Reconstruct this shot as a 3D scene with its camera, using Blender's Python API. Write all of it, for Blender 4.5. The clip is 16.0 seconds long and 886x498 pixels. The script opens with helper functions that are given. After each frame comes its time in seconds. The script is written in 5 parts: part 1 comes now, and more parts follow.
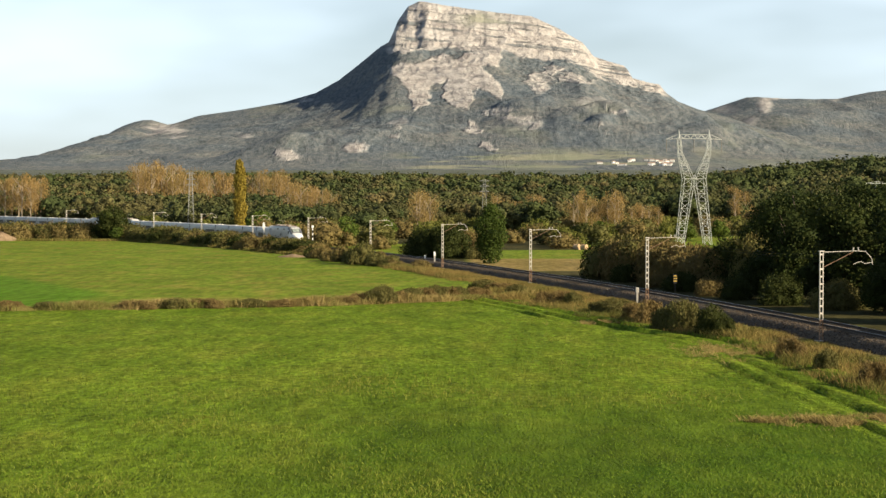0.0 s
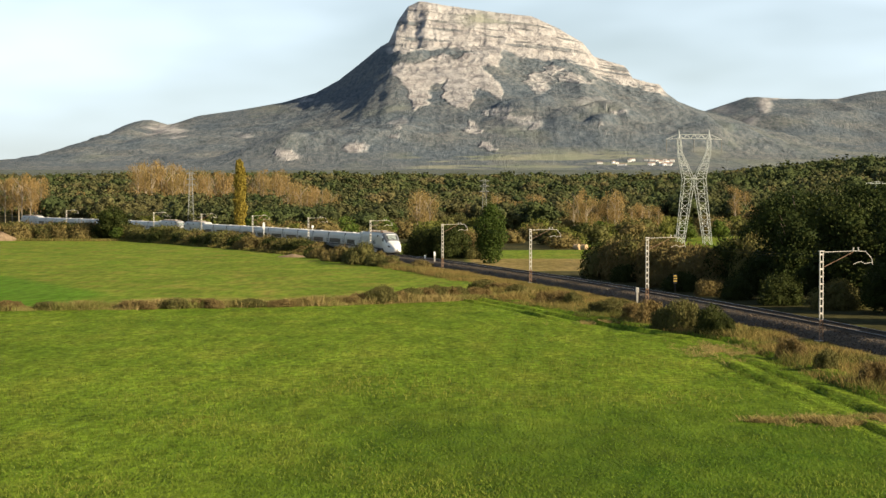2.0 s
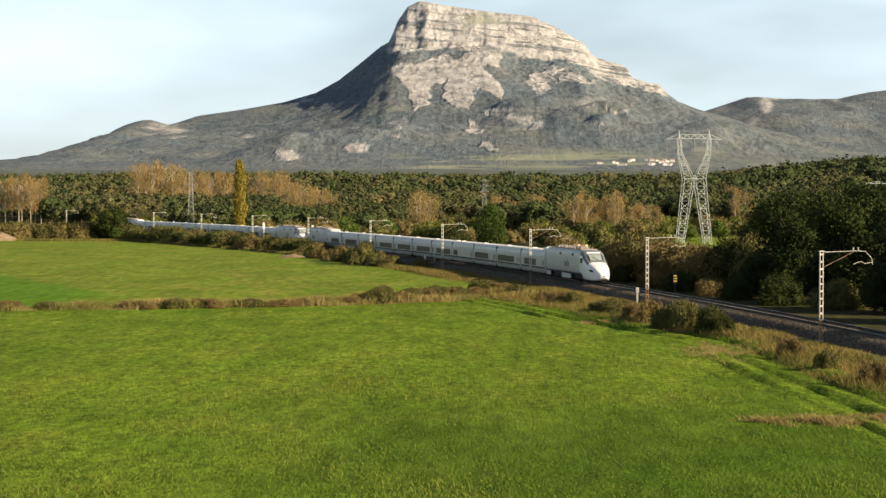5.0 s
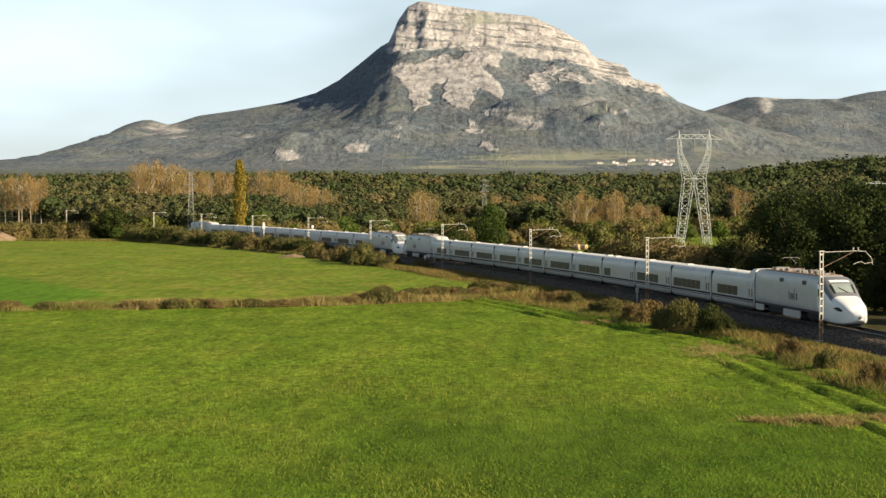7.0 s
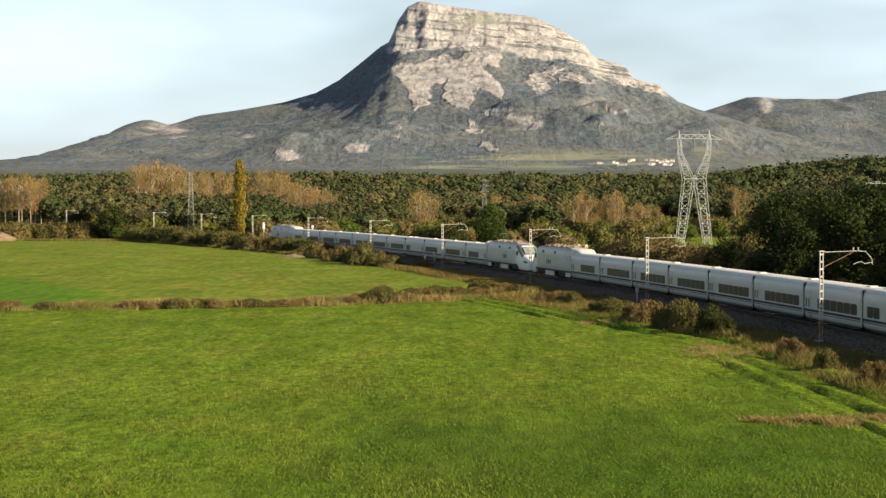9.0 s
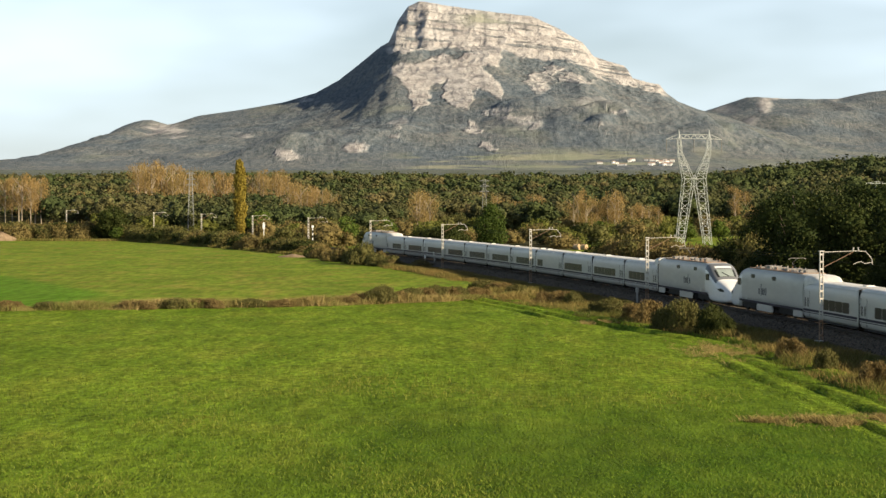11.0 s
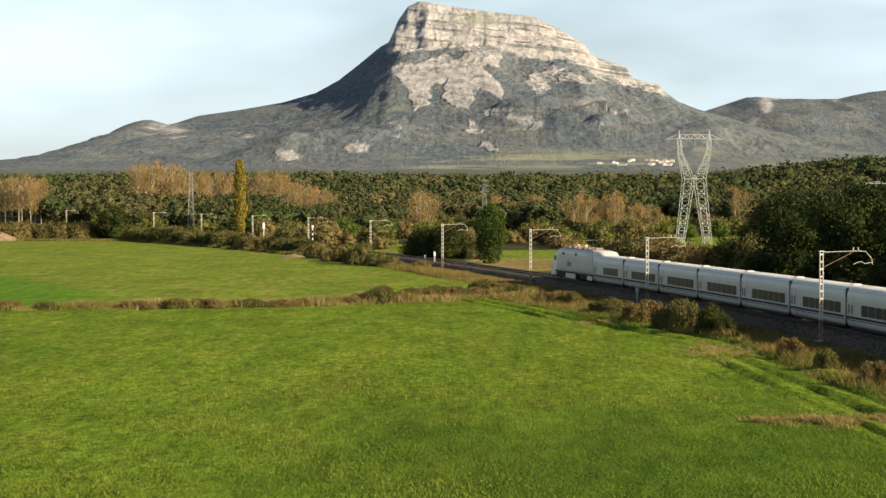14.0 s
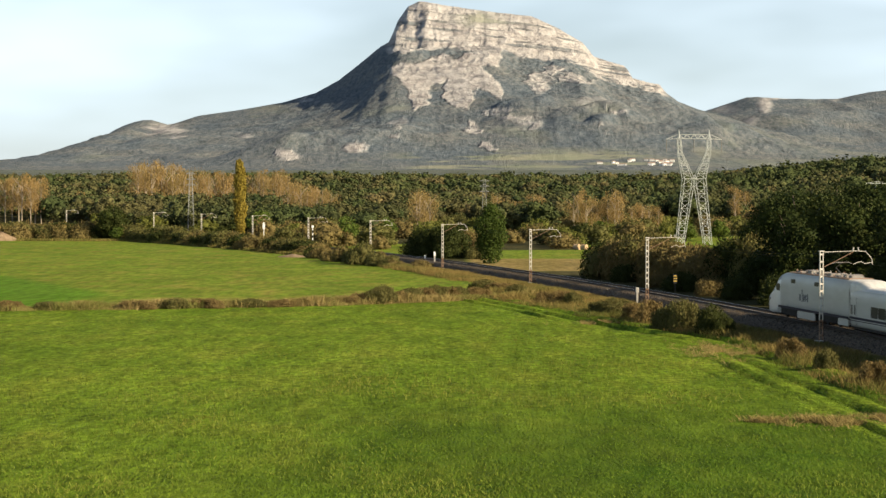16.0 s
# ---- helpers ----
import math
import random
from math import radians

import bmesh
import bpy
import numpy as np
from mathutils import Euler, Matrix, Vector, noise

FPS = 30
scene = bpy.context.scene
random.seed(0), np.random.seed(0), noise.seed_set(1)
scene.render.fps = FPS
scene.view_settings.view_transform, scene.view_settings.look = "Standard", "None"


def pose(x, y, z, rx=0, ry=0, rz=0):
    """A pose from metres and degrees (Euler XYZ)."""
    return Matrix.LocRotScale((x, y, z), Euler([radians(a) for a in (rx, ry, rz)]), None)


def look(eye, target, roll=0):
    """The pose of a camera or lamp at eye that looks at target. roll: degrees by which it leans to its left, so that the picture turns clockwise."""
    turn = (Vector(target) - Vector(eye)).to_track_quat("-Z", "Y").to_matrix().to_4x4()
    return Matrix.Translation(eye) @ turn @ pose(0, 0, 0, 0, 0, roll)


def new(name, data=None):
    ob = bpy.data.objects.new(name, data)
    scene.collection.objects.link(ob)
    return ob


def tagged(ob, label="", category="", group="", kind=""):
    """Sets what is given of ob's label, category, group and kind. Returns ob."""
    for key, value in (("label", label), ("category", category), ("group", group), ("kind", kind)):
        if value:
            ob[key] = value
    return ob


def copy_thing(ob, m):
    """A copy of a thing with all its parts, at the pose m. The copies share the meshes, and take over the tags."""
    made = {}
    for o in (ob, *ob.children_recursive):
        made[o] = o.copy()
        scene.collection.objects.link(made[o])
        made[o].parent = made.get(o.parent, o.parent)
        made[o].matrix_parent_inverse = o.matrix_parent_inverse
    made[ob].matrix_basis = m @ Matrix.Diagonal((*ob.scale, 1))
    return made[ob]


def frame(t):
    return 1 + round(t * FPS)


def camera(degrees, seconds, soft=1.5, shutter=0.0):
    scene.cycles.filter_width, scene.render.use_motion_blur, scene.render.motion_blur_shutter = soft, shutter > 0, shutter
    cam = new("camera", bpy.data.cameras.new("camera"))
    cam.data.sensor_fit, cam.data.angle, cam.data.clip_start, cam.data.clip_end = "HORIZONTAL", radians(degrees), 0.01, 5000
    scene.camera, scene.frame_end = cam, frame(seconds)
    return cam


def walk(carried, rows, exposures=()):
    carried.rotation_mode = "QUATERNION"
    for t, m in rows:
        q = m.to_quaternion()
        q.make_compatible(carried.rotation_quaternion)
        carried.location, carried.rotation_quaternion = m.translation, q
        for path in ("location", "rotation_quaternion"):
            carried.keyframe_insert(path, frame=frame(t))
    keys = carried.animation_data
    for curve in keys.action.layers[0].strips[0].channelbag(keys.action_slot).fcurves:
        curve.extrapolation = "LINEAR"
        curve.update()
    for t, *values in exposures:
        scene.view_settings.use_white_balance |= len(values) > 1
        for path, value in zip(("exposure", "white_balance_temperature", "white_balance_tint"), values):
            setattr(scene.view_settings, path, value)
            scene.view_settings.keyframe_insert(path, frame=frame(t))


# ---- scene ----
# One still camera on a tripod, 9.95 m over the rails.
EYE_Z = 9.95
cam = camera(27.078, 16.0, soft=1.4, shutter=0.2)
STILL = pose(0, 0, EYE_Z, 88.418, 0, 0)
walk(cam, [(0.0, STILL), (16.0, STILL)], exposures=[(0.0, 0.84), (16.0, 0.84)])

# ---------------------------------------------------------------- light
SUN_AZ = radians(119.0)      # clockwise from +y
SUN_EL = radians(22.5)
world = bpy.data.worlds.new("sky")
scene.world = world
world.use_nodes = True
wn, wl = world.node_tree.nodes, world.node_tree.links
wn.clear()
sky = wn.new("ShaderNodeTexSky")
sky.sky_type, sky.sun_disc = "NISHITA", False
sky.sun_elevation, sky.sun_rotation = SUN_EL, SUN_AZ
sky.air_density, sky.dust_density, sky.ozone_density = 1.0, 0.7, 1.5
wco = wn.new("ShaderNodeTexCoord")
wmap = wn.new("ShaderNodeMapping")
wmap.inputs["Scale"].default_value = (1.6, 1.6, 5.5)
wnoise = wn.new("ShaderNodeTexNoise")
wnoise.inputs["Scale"].default_value, wnoise.inputs["Detail"].default_value = 1.5, 4.0
wnoise.inputs["Roughness"].default_value = 0.55
wramp = wn.new("ShaderNodeValToRGB")
wramp.color_ramp.elements[0].position, wramp.color_ramp.elements[1].position = 0.36, 0.70
wramp.color_ramp.elements[0].color, wramp.color_ramp.elements[1].color = (0.40, 0.40, 0.40, 1), (0.98, 0.98, 0.98, 1)
wmix = wn.new("ShaderNodeMix")
wmix.data_type = "RGBA"
wmix.inputs["B"].default_value = (13.7, 16.2, 18.0, 1)      # thin bright cirrus
wbg = wn.new("ShaderNodeBackground")
wbg.inputs["Strength"].default_value = 0.044
wout = wn.new("ShaderNodeOutputWorld")
wl.new(wco.outputs["Generated"], wmap.inputs["Vector"])
wl.new(wmap.outputs[0], wnoise.inputs["Vector"])
wl.new(wnoise.outputs["Fac"], wramp.inputs["Fac"])
wsep = wn.new("ShaderNodeSeparateXYZ")                   # haze and cirrus thicken towards the horizon, the zenith is clear
wfall = wn.new("ShaderNodeMapRange")
wfall.interpolation_type = "SMOOTHSTEP"
wfall.inputs["From Min"].default_value, wfall.inputs["From Max"].default_value = 0.06, 0.34
wfall.inputs["To Min"].default_value, wfall.inputs["To Max"].default_value = 1.0, 0.06
wveil = wn.new("ShaderNodeMath")
wveil.operation = "MULTIPLY"
wl.new(wco.outputs["Generated"], wsep.inputs[0])
wl.new(wsep.outputs["Z"], wfall.inputs["Value"])
wl.new(wramp.outputs["Color"], wveil.inputs[0])
wl.new(wfall.outputs["Result"], wveil.inputs[1])
wl.new(wveil.outputs[0], wmix.inputs["Factor"])
wl.new(sky.outputs[0], wmix.inputs["A"])
wl.new(wmix.outputs["Result"], wbg.inputs["Color"])
wl.new(wbg.outputs[0], wout.inputs["Surface"])

sun = new("sun", bpy.data.lights.new("sun", "SUN"))
sun.data.energy, sun.data.angle, sun.data.color = 5.0, radians(0.5), (1.0, 0.84, 0.59)
TO_SUN = Vector((math.sin(SUN_AZ) * math.cos(SUN_EL), math.cos(SUN_AZ) * math.cos(SUN_EL), math.sin(SUN_EL)))
sun.matrix_world = look(TO_SUN * 300, (0, 0, 0))


# ---------------------------------------------------------------- materials
def material(name, stops, scale=1.0, rough=0.8, metal=0.0, bump=0.0, bump_scale=None, detail=6.0, island=0.0, tone=None,
             fine=None, spec=0.3, stretch=(1, 1, 1), translucent=0.0):
    """Noise-driven material. stops: (position, colour) of the large variation; fine: (scale, amount) of a second grain;
    island: how far single pieces vary; tone: colour that the mesh's tone attribute mixes in."""
    m = bpy.data.materials.new(name)
    m.use_nodes = True
    n, l = m.node_tree.nodes, m.node_tree.links
    bsdf = n["Principled BSDF"]
    bsdf.inputs["Roughness"].default_value, bsdf.inputs["Metallic"].default_value = rough, metal
    bsdf.inputs["Specular IOR Level"].default_value = spec
    co = n.new("ShaderNodeTexCoord")
    mp = n.new("ShaderNodeMapping")
    mp.inputs["Scale"].default_value = stretch
    l.new(co.outputs["Object"], mp.inputs["Vector"])
    tex = n.new("ShaderNodeTexNoise")
    tex.inputs["Scale"].default_value, tex.inputs["Detail"].default_value = scale, detail
    tex.inputs["Roughness"].default_value = 0.62
    l.new(mp.outputs[0], tex.inputs["Vector"])
    ramp = n.new("ShaderNodeValToRGB")
    while len(ramp.color_ramp.elements) < len(stops):
        ramp.color_ramp.elements.new(0.5)
    for e, (p, c) in zip(ramp.color_ramp.elements, stops):
        e.position, e.color = p, (*c, 1)
    l.new(tex.outputs["Fac"], ramp.inputs["Fac"])
    out = ramp.outputs["Color"]
    if tone is not None:
        at = n.new("ShaderNodeAttribute")
        at.attribute_name = "tone"
        mx = n.new("ShaderNodeMix")
        mx.data_type = "RGBA"
        l.new(at.outputs["Fac"], mx.inputs["Factor"])
        l.new(out, mx.inputs["A"])
        mx.inputs["B"].default_value = (*tone, 1)
        out = mx.outputs["Result"]
    if fine:
        t2 = n.new("ShaderNodeTexNoise")
        t2.inputs["Scale"].default_value, t2.inputs["Detail"].default_value = fine[0], 4.0
        l.new(mp.outputs[0], t2.inputs["Vector"])
        rg = n.new("ShaderNodeMapRange")
        rg.inputs["From Min"].default_value, rg.inputs["From Max"].default_value = 0.3, 0.7
        rg.inputs["To Min"].default_value, rg.inputs["To Max"].default_value = 1 - fine[1], 1 + fine[1]
        l.new(t2.outputs["Fac"], rg.inputs["Value"])
        mu = n.new("ShaderNodeMix")
        mu.data_type, mu.blend_type = "RGBA", "MULTIPLY"
        mu.inputs["Factor"].default_value = 1.0
        l.new(out, mu.inputs["A"])
        l.new(rg.outputs["Result"], mu.inputs["B"])
        out = mu.outputs["Result"]
    if island:
        ge = n.new("ShaderNodeNewGeometry")
        rg = n.new("ShaderNodeMapRange")
        rg.inputs["To Min"].default_value, rg.inputs["To Max"].default_value = 1 - island, 1 + island
        l.new(ge.outputs["Random Per Island"], rg.inputs["Value"])
        mu = n.new("ShaderNodeMix")
        mu.data_type, mu.blend_type = "RGBA", "MULTIPLY"
        mu.inputs["Factor"].default_value = 1.0
        l.new(out, mu.inputs["A"])
        l.new(rg.outputs["Result"], mu.inputs["B"])
        out = mu.outputs["Result"]
    l.new(out, bsdf.inputs["Base Color"])
    if bump:
        tb = n.new("ShaderNodeTexNoise")
        tb.inputs["Scale"].default_value, tb.inputs["Detail"].default_value = bump_scale or scale * 6, 5.0
        l.new(mp.outputs[0], tb.inputs["Vector"])
        bp = n.new("ShaderNodeBump")
        bp.inputs["Strength"].default_value, bp.inputs["Distance"].default_value = 1.0, bump
        l.new(tb.outputs["Fac"], bp.inputs["Height"])
        l.new(bp.outputs[0], bsdf.inputs["Normal"])
    if translucent:
        tr = n.new("ShaderNodeBsdfTranslucent")
        l.new(out, tr.inputs["Color"])
        ms = n.new("ShaderNodeMixShader")
        ms.inputs["Fac"].default_value = translucent
        l.new(bsdf.outputs[0], ms.inputs[1])
        l.new(tr.outputs[0], ms.inputs[2])
        l.new(ms.outputs[0], n["Material Output"].inputs["Surface"])
    return m


def leaves(name, dark, light, tone, scale=0.25, island=0.13):
    return material(name, [(0.3, dark), (0.7, light)], scale, rough=0.7, island=island, tone=tone, spec=0.1, translucent=0.12)


# leaf green set extra low, so the colour carries the crowns' shade
M_OAK = leaves("shaded_oak_leaves", (0.010, 0.020, 0.005), (0.032, 0.050, 0.011), (0.075, 0.075, 0.017))
M_FOREST = material("forest_leaves", [(0.35, (0.040, 0.056, 0.020)), (0.65, (0.074, 0.090, 0.030))], 0.03, rough=0.75, island=0.14, tone=(0.140, 0.108, 0.048), spec=0.1, fine=(1.1, 0.35), bump=0.8, bump_scale=1.3)
M_BUSH = leaves("bush_leaves", (0.070, 0.080, 0.024), (0.126, 0.130, 0.036), (0.185, 0.125, 0.050))
M_IVY = leaves("ivy_leaves", (0.022, 0.044, 0.008), (0.055, 0.092, 0.017), (0.10, 0.115, 0.022))
M_GREEN = leaves("fresh_green_leaves", (0.05, 0.09, 0.015), (0.095, 0.15, 0.025), (0.14, 0.13, 0.03))
M_POPLAR = leaves("golden_poplar_leaves", (0.21, 0.155, 0.024), (0.34, 0.245, 0.042), (0.16, 0.16, 0.033))
M_RUSSET = leaves("russet_twigs", (0.25, 0.162, 0.062), (0.37, 0.250, 0.100), (0.19, 0.160, 0.055))
M_DRY = leaves("dry_grass_blades", (0.178, 0.124, 0.042), (0.305, 0.220, 0.074), (0.10, 0.118, 0.026), island=0.35)
M_STRAW = leaves("straw_blades", (0.26, 0.19, 0.075), (0.42, 0.31, 0.13), (0.16, 0.17, 0.04), island=0.3)
M_BLADE = leaves("green_grass_blades", (0.075, 0.14, 0.010), (0.125, 0.20, 0.018), (0.19, 0.20, 0.035), scale=0.15, island=0.3)
M_BARK = material("bark", [(0.3, (0.07, 0.055, 0.04)), (0.7, (0.16, 0.13, 0.10))], 2.0, 0.9, bump=0.03, bump_scale=8, stretch=(1, 1, 0.2))
M_PALEBARK = material("pale_bark", [(0.3, (0.26, 0.21, 0.15)), (0.7, (0.42, 0.35, 0.26))], 1.5, 0.85, bump=0.02, stretch=(1, 1, 0.25))
M_BALLAST = material("ballast", [(0.34, (0.022, 0.017, 0.012)), (0.66, (0.155, 0.118, 0.084))], 5.0, 0.95, bump=0.09, bump_scale=9, fine=(11, 0.5), island=0.45)
M_EARTH = material("dry_verge_soil", [(0.3, (0.10, 0.085, 0.03)), (0.55, (0.17, 0.125, 0.05)), (0.75, (0.085, 0.115, 0.022))], 0.35, 0.95, bump=0.12, bump_scale=2.2, fine=(2.5, 0.35))
# rust tone taken darker, with the rail sides' shadow in the colour
M_RUST = material("shadowed_rusty_rail_steel", [(0.3, (0.030, 0.021, 0.016)), (0.7, (0.065, 0.046, 0.034))], 3, 0.75, metal=0.1, fine=(20, 0.3))
M_RAILTOP = material("worn_bright_rail_head", [(0.3, (0.45, 0.44, 0.43)), (0.7, (0.62, 0.61, 0.60))], 2, 0.3, metal=1.0)
M_CONCRETE = material("weathered_concrete", [(0.3, (0.30, 0.28, 0.25)), (0.7, (0.46, 0.44, 0.40))], 1.5, 0.9, bump=0.01, fine=(12, 0.2))
M_SLEEPER = material("oil_stained_sleeper_concrete", [(0.3, (0.055, 0.045, 0.035)), (0.7, (0.14, 0.115, 0.09))], 1.5, 0.9, fine=(12, 0.25))
M_MAST = material("galvanised_mast_paint", [(0.3, (0.42, 0.39, 0.34)), (0.7, (0.66, 0.62, 0.56))], 1.8, 0.55, fine=(9, 0.15))
M_RUSTY = material("rusty_mast_foot", [(0.3, (0.16, 0.085, 0.045)), (0.7, (0.33, 0.22, 0.15))], 2.5, 0.8, fine=(10, 0.25))
M_OLDSTEEL = material("dull_grey_lattice_steel", [(0.3, (0.20, 0.21, 0.21)), (0.7, (0.32, 0.33, 0.33))], 0.6, 0.6, metal=0.2, fine=(5, 0.12))
M_STEEL = material("galvanised_lattice_steel", [(0.3, (0.46, 0.47, 0.46)), (0.7, (0.68, 0.69, 0.67))], 0.6, 0.5, metal=0.25, fine=(5, 0.12))
# train side paint is greyed for the side's shade, the roof paint whitened for sun
M_BODY = material("shaded_silver_white_coach_paint", [(0.3, (0.43, 0.42, 0.39)), (0.7, (0.50, 0.49, 0.455))], 0.5, 0.40, fine=(3, 0.05), spec=0.5, stretch=(0.3, 1, 1))
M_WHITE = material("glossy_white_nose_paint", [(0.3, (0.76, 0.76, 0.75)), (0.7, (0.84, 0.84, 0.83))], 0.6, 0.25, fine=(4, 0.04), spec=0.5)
M_ROOF = material("sunlit_dusty_white_roof_paint", [(0.3, (0.64, 0.61, 0.56)), (0.7, (0.80, 0.78, 0.74))], 0.9, 0.5, fine=(5, 0.12), stretch=(0.35, 1, 1))
M_STRIPE = material("mauve_grey_stripe", [(0.3, (0.030, 0.025, 0.036)), (0.7, (0.048, 0.040, 0.056))], 1, 0.6, spec=0.15)
M_UNDER = material("dark_underframe", [(0.3, (0.012, 0.011, 0.010)), (0.7, (0.035, 0.032, 0.029))], 2.5, 0.8, fine=(9, 0.3))
M_EQUIP = material("grey_roof_equipment", [(0.3, (0.16, 0.15, 0.14)), (0.7, (0.30, 0.28, 0.26))], 2.5, 0.6, fine=(10, 0.2))
M_PANE = material("tinted_window_glass", [(0.3, (0.012, 0.014, 0.014)), (0.7, (0.03, 0.032, 0.03))], 0.8, 0.3, spec=0.15)
# the pale green base colour holds the sky's reflection in the windscreen
M_SCREEN = material("sky_pale_windscreen_glass", [(0.3, (0.24, 0.28, 0.26)), (0.7, (0.36, 0.40, 0.37))], 0.8, 0.12, spec=0.8)
M_MASK = material("dark_grey_cab_surround", [(0.3, (0.15, 0.155, 0.165)), (0.7, (0.20, 0.205, 0.215))], 0.8, 0.4, spec=0.4)
M_DECK = material("rust_dusted_roof_deck", [(0.3, (0.22, 0.13, 0.085)), (0.7, (0.40, 0.29, 0.21))], 1.2, 0.7, fine=(7, 0.3))
M_PLATE = material("yellow_plate_enamel", [(0.3, (0.55, 0.42, 0.12)), (0.7, (0.65, 0.50, 0.18))], 2, 0.5)
M_LOGO = material("grey_lettering", [(0.3, (0.07, 0.07, 0.08)), (0.7, (0.09, 0.09, 0.10))], 1, 0.5)


# ---------------------------------------------------------------- mesh tools
class Mesh:
    """Gathers points and faces of one part."""

    def __init__(self):
        self.v, self.f = [], []

    def add(self, pts, faces):
        k = len(self.v)
        self.v += [tuple(p) for p in pts]
        self.f += [tuple(i + k for i in q) for q in faces]
        return self

    def box(self, x0, x1, y0, y1, z0, z1, c=0.0):
        """A box with its upright edges cut back by c."""
        if c <= 0:
            ring = [(x0, y0), (x1, y0), (x1, y1), (x0, y1)]
        else:
            ring = [(x0 + c, y0), (x1 - c, y0), (x1, y0 + c), (x1, y1 - c), (x1 - c, y1), (x0 + c, y1), (x0, y1 - c), (x0, y0 + c)]
        n = len(ring)
        pts = [(x, y, z0) for x, y in ring] + [(x, y, z1) for x, y in ring]
        return self.add(pts, [tuple(range(n))[::-1], tuple(range(n, 2 * n))] + [(i, (i + 1) % n, n + (i + 1) % n, n + i) for i in range(n)])

    def tube(self, path, r, sides=6, r1=None):
        """A round bar along a path of points, from radius r to r1."""
        path = [Vector(p) for p in path]
        pts, faces = [], []
        for i, p in enumerate(path):
            d = (path[min(i + 1, len(path) - 1)] - path[max(i - 1, 0)]).normalized()
            a = d.cross(Vector((0, 0, 1)) if abs(d.z) < 0.9 else Vector((1, 0, 0))).normalized()
            b = d.cross(a)
            rr = r if r1 is None else r + (r1 - r) * i / (len(path) - 1)
            pts += [p + (a * math.cos(t) + b * math.sin(t)) * rr for t in [2 * math.pi * j / sides for j in range(sides)]]
        for i in range(len(path) - 1):
            for j in range(sides):
                k = (j + 1) % sides
                faces.append((i * sides + j, i * sides + k, (i + 1) * sides + k, (i + 1) * sides + j))
        faces += [tuple(range(sides))[::-1], tuple(range((len(path) - 1) * sides, len(path) * sides))]
        return self.add(pts, faces)

    def loft(self, rings, closed=True, caps=True):
        n = len(rings[0])
        pts = [p for r in rings for p in r]
        faces = []
        for i in range(len(rings) - 1):
            for j in range(n if closed else n - 1):
                k = (j + 1) % n
                faces.append((i * n + j, i * n + k, (i + 1) * n + k, (i + 1) * n + j))
        if caps and closed:
            faces += [tuple(range(n))[::-1], tuple(range((len(rings) - 1) * n, len(rings) * n))]
        return self.add(pts, faces)

    def data(self, name, mat, smooth=False):
        me = bpy.data.meshes.new(name)
        me.from_pydata(self.v, [], self.f)
        if smooth:
            me.shade_smooth()
            me.set_sharp_from_angle(angle=radians(38))
        me.materials.append(mat)
        return me


def part(name, bm, mat, parent, label="", smooth=False):
    """Links a Mesh, or a finished mesh, as one object under a thing or a part."""
    me = bm.data(name, mat, smooth) if isinstance(bm, Mesh) else bm
    ob = new(name, me)
    ob.parent = parent
    return tagged(ob, label) if label else ob


def thing(name, label, category, group="", kind="", at=None):
    ob = new(name)
    ob.empty_display_size = 0.3
    if at is not None:
        ob.matrix_basis = at
    return tagged(ob, label, category, group, kind)


def quick_mesh(name, verts, faces, mat, tone=None, smooth=False):
    """A mesh out of numpy arrays; faces all of one corner count."""
    me = bpy.data.meshes.new(name)
    verts, faces = np.asarray(verts, np.float32), np.asarray(faces, np.int32)
    k = faces.shape[1]
    me.vertices.add(len(verts))
    me.vertices.foreach_set("co", verts.ravel())
    me.loops.add(faces.size)
    me.loops.foreach_set("vertex_index", faces.ravel())
    me.polygons.add(len(faces))
    me.polygons.foreach_set("loop_start", np.arange(0, faces.size, k, dtype=np.int32))
    me.polygons.foreach_set("loop_total", np.full(len(faces), k, np.int32))
    if smooth:
        me.polygons.foreach_set("use_smooth", np.ones(len(faces), bool))
    me.update(calc_edges=True)
    if tone is not None:
        me.attributes.new("tone", "FLOAT", "POINT").data.foreach_set("value", np.asarray(tone, np.float32))
    me.materials.append(mat)
    return me


def smoothstep(a, b, x):
    t = np.clip((x - a) / (b - a), 0, 1)
    return t * t * (3 - 2 * t)


def fbm(x, y, seed, octaves=4, ridged=False):
    """Value noise over arrays, about -1 to 1."""
    rng = np.random.RandomState(seed)
    table = rng.rand(256, 256)
    total, amp, norm = np.zeros_like(x, dtype=float), 1.0, 0.0
    for _ in range(octaves):
        xi, yi = np.floor(x).astype(int), np.floor(y).astype(int)
        fx, fy = x - xi, y - yi
        fx, fy = fx * fx * (3 - 2 * fx), fy * fy * (3 - 2 * fy)
        g = lambda i, j: table[(xi + i) % 256, (yi + j) % 256]
        v = (g(0, 0) * (1 - fx) + g(1, 0) * fx) * (1 - fy) + (g(0, 1) * (1 - fx) + g(1, 1) * fx) * fy
        v = 1 - 2 * np.abs(2 * v - 1) if ridged else 2 * v - 1
        total += amp * v
        norm += amp
        x, y, amp = x * 2.03 + 17.3, y * 2.03 + 9.1, amp * 0.5
    return total / norm


# ---------------------------------------------------------------- the railway's line in plan
RAIL_Z = -0.18               # level of the rail heads


def heading(s):
    """Direction of the line, looking back along it, s metres from the reference point."""
    u = np.clip(s, -60, 720) / 100.0
    return radians(98.028) + 0.1 * (0.8579 * u - 0.3529 * u**2 / 2 + 0.5209 * u**3 / 6 - 0.4556 * u**4 / 24 + 0.1735 * u**5 / 120)


